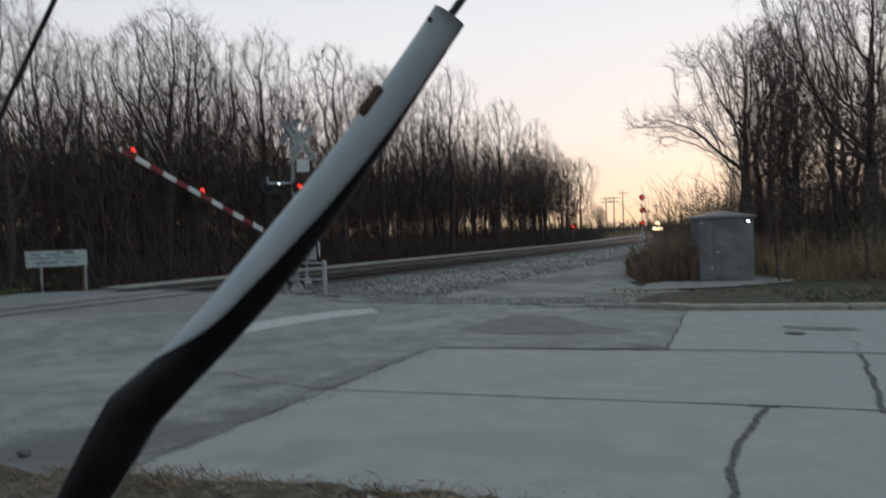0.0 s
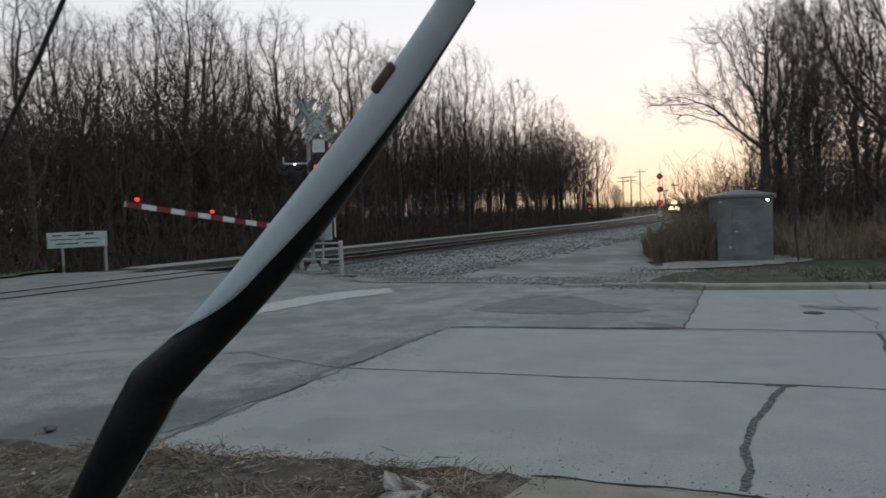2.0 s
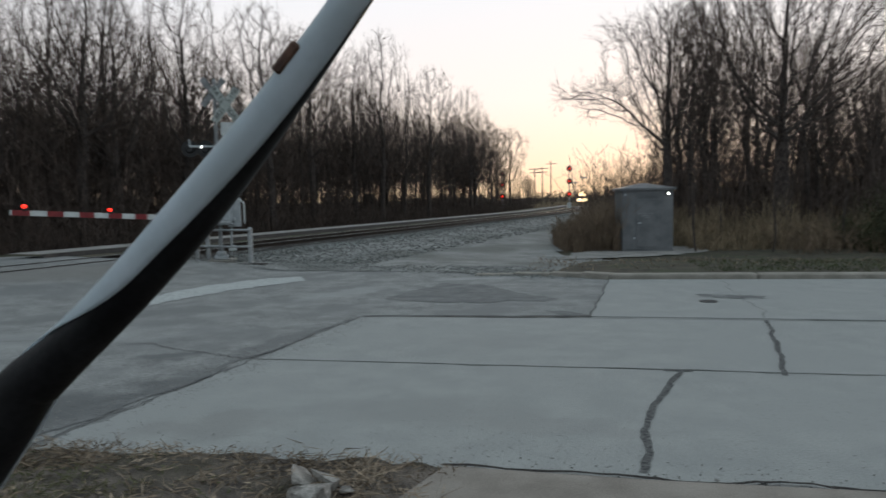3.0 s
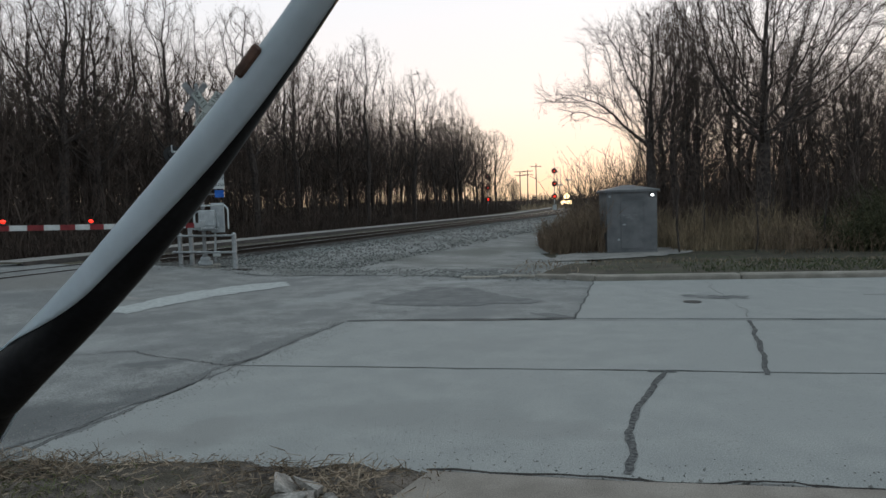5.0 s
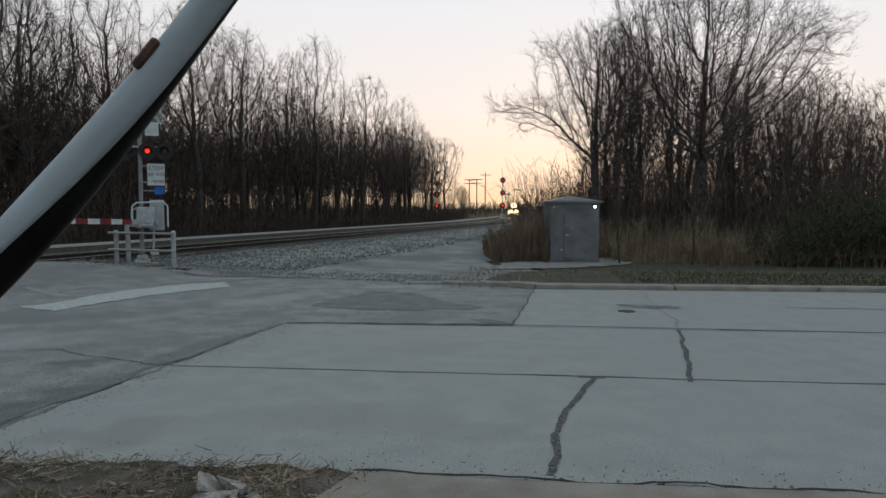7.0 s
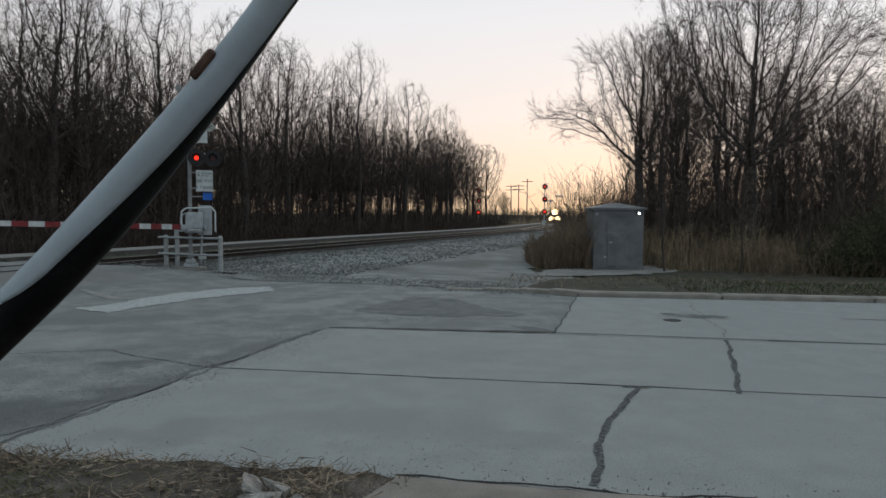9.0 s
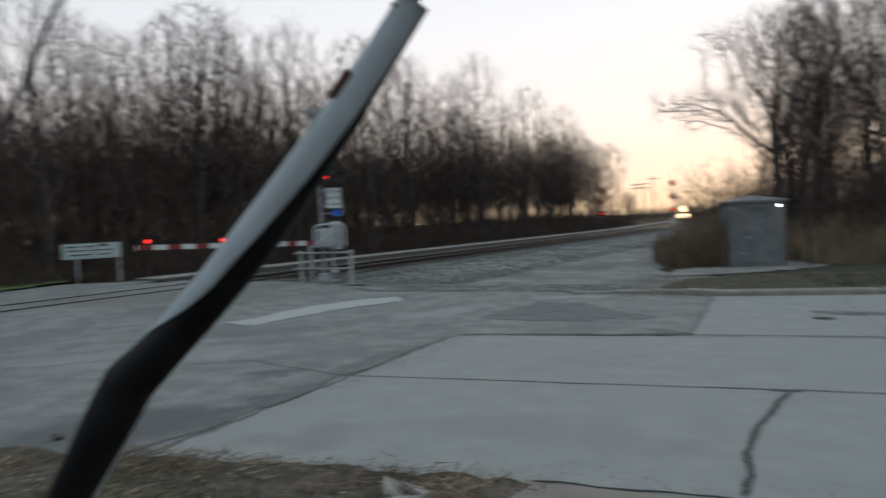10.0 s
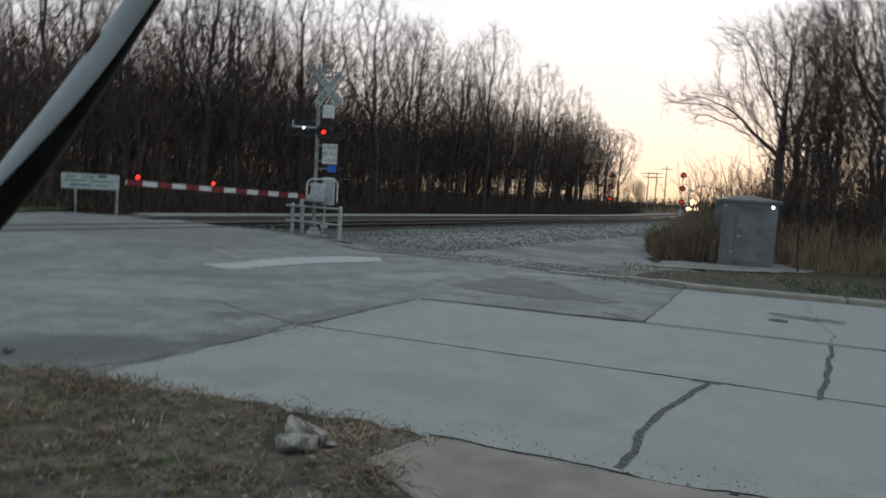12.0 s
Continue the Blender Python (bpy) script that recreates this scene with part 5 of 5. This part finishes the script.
stems("underbrush", beside(-24, -8.5, 2, 50), 5500, 0.9, 3.1, 0.028, M["brush"], "dense dark underbrush along the edge of the wood", "brush", 11, 0.3, 6)
stems("underbrush", beside(-24, -8.5, 44, 115), 4200, 0.6, 1.9, 0.028, M["brush"], "dense dark underbrush along the edge of the wood", "brush", 31, 0.3, 6)
stems("saplings", beside(-34, -9.5, 2, 98), 3000, 4.5, 9.0, 0.028, M["brush"], "slim saplings crowding the trackside wood", "saplings", 10, 0.10, 14, high=True)
stems("saplings", beside(-30, -9.0, 0, 52), 2600, 2.5, 6.0, 0.024, M["brush"], "slim saplings crowding the trackside wood", "saplings", 9, 0.16, 13)
stems("saplings", beside(-46, -15, 0, 96), 2300, 6.0, 10.5, 0.030, M["brush"], "tall slim saplings deep in the trackside wood", "saplings", 38, 0.09, 15, high=True)
stems("underbrush", beside(-9.5, -7, 20, 110), 3500, 0.4, 1.6, 0.014, M["brush"], "dense dark underbrush along the edge of the wood", "brush", 12, 0.3, 2)
stems("shrub", patchy(3.9, 6.2, 26.0, 30, lambda x, y: 0.45 + 0.6 * (x - 3.9) / 2.3), 1100, 1.0, 2.2, 0.012, M["rust"], "rusty brown leafless shrub beside the gravel track", "shrub", 13, 0.22, 5)
stems("shrub", patchy(6.8, 13, 31, 40), 1600, 0.8, 1.8, 0.016, M["rust"], "rusty brown leafless thicket behind the shelter", "shrub", 14, 0.25, 4)
stems("shrub", patchy(13.0, 20, 42, 58), 1400, 0.8, 1.9, 0.018, M["rust"], "rusty brown leafless thicket along the gravel track", "shrub", 15, 0.25, 4)
stems("dry_reeds", patchy(8.8, 27, 25.6, 31, lambda x, y: 0.7 + 0.6 * noise.noise((x * 0.6, y * 0.6, 5)) + 0.35 * noise.noise((x * 2.1, y * 2.1, 6))), 6500, 0.6, 2.0, 0.010, M["reed"], "tall dry tan reeds behind the roadside grass", "reeds", 16, 0.2, 2)
stems("saplings", lambda g: (g.uniform(0.27, 1.1) * (yy := g.uniform(33, 56)), yy, 1.0), 1700, 3.0, 6.5, 0.022, M["brush"], "slim saplings crowding the roadside wood", "saplings", 28, 0.15, 5)
stems("underbrush", patchy(8.5, 60, 31, 50), 6400, 2.0, 5.0, 0.020, M["twig"], "dense dark thicket under the roadside trees", "brush", 17, 0.25, 4)
stems("green_shrub", patchy(14.2, 30, 23.6, 27.2, lambda x, y: 0.4 + 0.3 * noise.noise((x * 0.7, y * 0.7, 9)) + 0.6 * smooth(14.2, 17.5, x)), 2800, 1.0, 3.0, 0.012, M["green"], "olive green shrubs just coming into leaf", "shrub", 18, 0.3, 8, leaf=0.05)
stems("shrub", patchy(11.4, 27, 23.4, 26.8, lambda x, y: 0.6 + 0.4 * noise.noise((x * 0.5, y * 0.5, 2))), 900, 0.7, 2.0, 0.012, M["rust"], "rusty brown leafless brush behind the roadside grass", "shrub", 29, 0.35, 8)
stems("grass_strip", lambda g: (*uv(3.0 + 27 * g.random() ** 0.8, KERB + 0.7 + abs(g.gauss(0, 1.9))), 1.0), 16000, 0.06, 0.19, 0.008, M["grass"], "short green grass behind the kerb", "grass", 19, 0.5, zf=bank_z)
stems("dead_grass", lambda g: (*uv(g.uniform(-1.0, 30), KERB + 0.9 + g.uniform(0, 6.5)), 1.0), 3600, 0.05, 0.26, 0.007, M["straw"], "dead tan grass behind the kerb", "grass", 20, 0.9, zf=bank_z)
stems("far_wood", lambda g: (g.uniform(-60, 260), g.uniform(300, 420), 1.0), 4500, 3.0, 7.0, 0.12, M["brush"], "low band of leafless woods on the skyline", "woods", 22, 0.2, 3)
stems("field_brush", lambda g: (line_x(y := g.uniform(120, 240)) + g.uniform(-35, 16), y, 1.0), 2500, 0.5, 1.8, 0.05, M["reed"], "tan dead weeds beside the distant line", "weeds", 23, 0.3, 1)


def verge_z(x, y):
    return verge_h(x, y) + 0.042


def near_grass(g):
    while True:
        x, y = g.uniform(-6.5, 2.6), g.uniform(1.4, 4.95)
        if noise.noise((x * 1.7, y * 1.7, 11)) + 0.5 * noise.noise((x * 5, y * 5, 12)) < g.uniform(-0.6, 0.35):
            continue
        if vv(x, y) < NEAR - 0.02 and not (x > -0.2 and y > 2.6 and y > 4.2 - 0.9 * x):
            return x, y, 1.0


def tangles(g):
    """Places drawn together into loose tangles."""
    while True:
        x, y, f = near_grass(g)
        if noise.noise((x * 2.6, y * 2.6, 21)) > g.uniform(-0.15, 0.45):
            return x, y, f


TUFTS = ((-1.55, 3.75, 0.5, 0.3), (-0.75, 3.5, 0.5, 0.22), (-2.9, 4.55, 0.35, 0.14), (-2.4, 4.35, 0.4, 0.16), (-1.2, 3.2, 0.6, 0.25), (-3.4, 3.9, 0.6, 0.3), (-2.3, 3.3, 0.5, 0.3), (-4.6, 4.2, 0.7, 0.3))


def tufts(g):
    while True:
        x, y, sx, sy = TUFTS[g.randrange(len(TUFTS))]
        x, y = g.gauss(x, sx), g.gauss(y, sy)
        if vv(x, y) < NEAR - 0.1 and not (x > -0.25 and y > 2.6 and y > 4.1 - 0.9 * x):
            return x, y, 1.0


stems("verge_grass", tangles, 8500, 0.05, 0.32, 0.0036, M["straw"], "matted dead grass on the verge", "grass", 24, 2.6, zf=verge_z)
stems("verge_grass", near_grass, 2500, 0.04, 0.16, 0.0028, M["straw"], "thin dead grass on the verge", "grass", 27, 2.6, zf=verge_z)
stems("verge_grass", tufts, 3200, 0.03, 0.10, 0.0034, M["lawn"], "green grass tufts coming through on the verge", "grass", 25, 1.5, zf=verge_z)
stems("verge_grass", lambda g: (*uv(g.uniform(-4.5, 0.0), NEAR - 0.08 + g.gauss(0, 0.08)), 1.0), 1000, 0.04, 0.14, 0.003, M["straw"], "ragged dead grass along the road edge", "grass", 26, 2.2, zf=verge_z)


def litter():
    """Dead leaves and bark scraps lying flat."""
    g = random.Random(61)
    t = Twiggy()
    for _ in range(1500):
        x, y, _f = near_grass(g)
        c = Vector((x, y, verge_h(x, y) + 0.02 + g.uniform(-0.01, 0.02)))
        a = g.uniform(0, 6.28)
        u = Vector((math.cos(a), math.sin(a), g.uniform(-0.3, 0.3))) * g.uniform(0.012, 0.04)
        w = Vector((-math.sin(a), math.cos(a), g.uniform(-0.3, 0.3))) * g.uniform(0.008, 0.02)
        i0 = len(t.v)
        t.v += [c - u, c - w * 0.8, c + u, c + w]
        t.f.append((i0, i0 + 1, i0 + 2, i0 + 3))
    return tagged(t.ob("leaf_litter", M["straw"]), "dead leaves and bark scraps on the verge", "litter", kind="stuff")


litter()


# ---- broken concrete lumps ----
def lump(x, y, s, seed):
    g = random.Random(seed)
    bm = bmesh.new()
    for _ in range(15):
        q = Vector((g.uniform(-1, 1), g.uniform(-1, 1), g.uniform(-1, 1)))
        bm.verts.new((q.x * g.uniform(0.8, 1.2), q.y * 0.8, q.z * 0.5))
    bmesh.ops.convex_hull(bm, input=bm.verts)
    bmesh.ops.delete(bm, geom=[v for v in bm.verts if not v.link_faces], context="VERTS")
    bmesh.ops.subdivide_edges(bm, edges=bm.edges[:], cuts=3, use_grid_fill=True)
    for v in bm.verts:
        v.co *= 1 + 0.16 * noise.noise(v.co * 2.2 + Vector((seed, 0, 0))) + 0.08 * noise.noise(v.co * 6 + Vector((seed, 3, 0)))
    bmesh.ops.transform(bm, matrix=Matrix.Diagonal((s, s, s, 1)), verts=bm.verts)
    ob = part("concrete_lump", bm, M["rock"], None)
    ob.matrix_world = pose(x, y, 0.05 + 0.2 * s, g.uniform(-20, 20), g.uniform(-20, 20), g.uniform(0, 360))
    return tagged(ob, "pale rough lump of broken concrete on the verge", "rubble", group="rubble heap")


for i, (x, y, s) in enumerate(((-0.87, 4.42, 0.13), (-0.68, 4.38, 0.125), (-0.77, 4.14, 0.16), (-0.56, 4.24, 0.05), (-0.60, 4.0, 0.04))):
    lump(x, y, s, 40 + i)
bm = bmesh.new()
bmesh.ops.create_icosphere(bm, subdivisions=2, radius=0.07)
for v in bm.verts:
    v.co = v.co * (1 + 0.3 * noise.noise(v.co * 20)) * 0.8
    v.co.z *= 0.5
ob = part("tar_lump", bm, M["tar"], None)
ob.matrix_world = pose(-4.3, 5.55, 0.02)
tagged(ob, "small black lump lying on the road edge", "debris")


def loose_stones():
    g = random.Random(9)
    vs, fs = [], []
    for _ in range(9000):
        y = 19.6 + 45 * g.random() ** 1.8
        p = 1.0 + 6.5 * g.random() ** 1.2
        x = line_x(y) + p / 0.93
        if vv(x, y) < KERB + 3.4 and p > 3:
            continue
        s = g.uniform(0.015, 0.045)
        z = max(bed(x, y, p), land(x, y)) + s * 0.2
        i0 = len(vs)
        for dx, dy, dz in ((1, 0, 0), (-1, 0, 0), (0, 1, 0), (0, -1, 0), (0, 0, 1), (0, 0, -1)):
            vs.append((x + s * (dx + g.uniform(-0.5, 0.5)), y + s * (dy + g.uniform(-0.5, 0.5)), z + s * (0.8 * dz + g.uniform(-0.3, 0.3))))
        for f in ((0, 2, 4), (2, 1, 4), (1, 3, 4), (3, 0, 4), (2, 0, 5), (1, 2, 5), (3, 1, 5), (0, 3, 5)):
            fs.append(tuple(i0 + k for k in f))
    return tagged(mesh_ob("ballast_stones", vs, fs, M["stone"]), "loose grey ballast stones on the shoulder", "stones", kind="stuff")


loose_stones()


def crumbs():
    """Broken-off chips of pavement along the joint to the concrete and the road's near edge."""
    g = random.Random(77)
    vs, fs = [], []
    edge = [Vector(p) for p in ((-3.4, 5.0), (-2.28, 7.9), (-1.47, 10.7))]
    for i in range(3900):
        if i >= 3000:
            x, y = uv(g.gauss(-0.6, 1.1), NEAR + 0.55 + g.gauss(0, 0.35)) if i < 3500 else uv(g.uniform(0.6, 4.2), NEAR - 0.03 + g.gauss(0, 0.04))
        elif i % 5:
            k = g.random()
            a = edge[0].lerp(edge[1], k * 2) if k < 0.5 else edge[1].lerp(edge[2], k * 2 - 1)
            x, y = a.x + g.gauss(-0.12, 0.3), a.y + g.gauss(0, 0.1)
        else:
            x, y = uv(g.uniform(-6.0, 5.0), NEAR + 0.02 + abs(g.gauss(0, 0.22)))
        s = g.uniform(0.003, 0.009) * (2.0 if i >= 3500 else 0.6 if i >= 3000 else 1.0)
        z = (cross(x, y) if x < -3 else 0.0) + s * 0.3
        i0 = len(vs)
        for dx, dy, dz in ((1, 0, 0), (-1, 0, 0), (0, 1, 0), (0, -1, 0), (0, 0, 1)):
            vs.append((x + s * (dx + g.uniform(-0.4, 0.4)), y + s * (dy + g.uniform(-0.4, 0.4)), z + s * 0.9 * dz))
        fs += [tuple(i0 + q for q in f) for f in ((0, 2, 4), (2, 1, 4), (1, 3, 4), (3, 0, 4))]
    return tagged(mesh_ob("pavement_chips", vs, fs, M["chip"]), "loose chips of broken pavement", "chips", kind="stuff")


crumbs()


def spill():
    """Ballast spilt over the broken edge of the asphalt."""
    g = random.Random(91)
    vs, fs = [], []
    edge = [Vector(p) for p in ((-9.0, 19.5), (-5.4, 18.9), (-2.6, 18.2), (0.2, 17.0), (1.5, 16.2), (2.4, 15.7))]
    for _ in range(2400):
        k = g.randrange(len(edge) - 1)
        a = edge[k].lerp(edge[k + 1], g.random())
        x, y = a.x + g.gauss(0, 0.5), a.y + g.gauss(0.35, 0.5)
        s = g.uniform(0.012, 0.04)
        z = max(cross(x, y) - 0.01, land(x, y)) + s * 0.2
        i0 = len(vs)
        for dx, dy, dz in ((1, 0, 0), (-1, 0, 0), (0, 1, 0), (0, -1, 0), (0, 0, 1)):
            vs.append((x + s * (dx + g.uniform(-0.4, 0.4)), y + s * (dy + g.uniform(-0.4, 0.4)), z + s * 0.7 * dz))
        fs += [tuple(i0 + q for q in f) for f in ((0, 2, 4), (2, 1, 4), (1, 3, 4), (3, 0, 4))]
    return tagged(mesh_ob("spilt_ballast", vs, fs, M["stone"]), "loose stones spilt over the broken asphalt edge", "stones", kind="stuff")


spill()


# ---- train ----
def locomotive():
    """Nose towards local -y."""
    t = thing("locomotive", "dark diesel freight locomotive with bright headlights approaching", "locomotive")
    part("frame", boxes((-1.5, 1.5, -0.3, 21, 1.0, 1.5), bevel=0.03), M["loco"], t)
    part("nose", boxes((-1.25, 1.25, 0.2, 2.4, 1.5, 3.1), bevel=0.12), M["loco"], t)
    cab = part("cab", boxes((-1.5, 1.5, 2.4, 5.0, 1.5, 4.35), bevel=0.1), M["loco"], t)
    part("windscreen", boxes((-1.2, -0.15, 2.36, 2.4, 3.2, 3.85), (0.15, 1.2, 2.36, 2.4, 3.2, 3.85), bevel=0.01), M["black"], cab)
    part("hood", boxes((-1.0, 1.0, 5.0, 20.5, 1.5, 4.2), bevel=0.1), M["loco"], t)
    part("pilot", boxes((-1.4, 1.4, -0.5, -0.2, 0.25, 1.1), bevel=0.04), M["loco"], t)
    for y in (2, 4, 6, 14.5, 16.5, 18.5):
        part("wheelset", cyls(((-0.8, y, 0.5), (0.8, y, 0.5), 0.5), seg=16), M["rail"], t)
    # discs far wider than real lenses: the headlights' glare is built into their size
    for x, z, r in ((0.0, 4.0, 1.05), (-1.05, 1.55, 0.95), (1.05, 1.55, 0.95)):
        h = part("headlight", cyls(((x, -0.30 if z < 2 else 2.26, z), (x, -0.2 if z < 2 else 2.4, z), r + 0.05), seg=14), M["black"], t)
        bm = bmesh.new()
        y = -0.32 if z < 2 else 2.24
        add_cyl(bm, (x, y, z), (x, y + 0.03, z), r, seg=14)
        part("lens", bm, M["warmlamp"], h, "bright warm headlight lens, enlarged to take in its glare")
    return t


LOCO = locomotive()


def motions():
    # the gate comes down in the first seconds and stays there
    walk(ARM, [(t, pose(MAST[0] + 0.02, MAST[1] - 0.02, 1.34, 0, 0, GATE_DIR) @ pose(0, 0, 0, 0, -a, 0)) for t, a in
               ((0, 22.5), (0.5, 18.6), (1.0, 14.4), (1.5, 11.0), (2.0, 8.0), (2.5, 5.2), (3.0, 3.2), (3.5, 2.1), (4.2, 1.75), (12, 1.75))])
    # the train rolls slowly nearer along the line
    rows = []
    for t in (0, 2, 4, 6, 8, 10, 12):
        y = 277 - 4.4 * t
        dx = line_x(y + 10) - line_x(y)
        rows.append((t, pose(line_x(y), y, track_z(y), 0, 0, -math.degrees(math.atan2(dx, 10)))))
    walk(LOCO, rows)


motions()
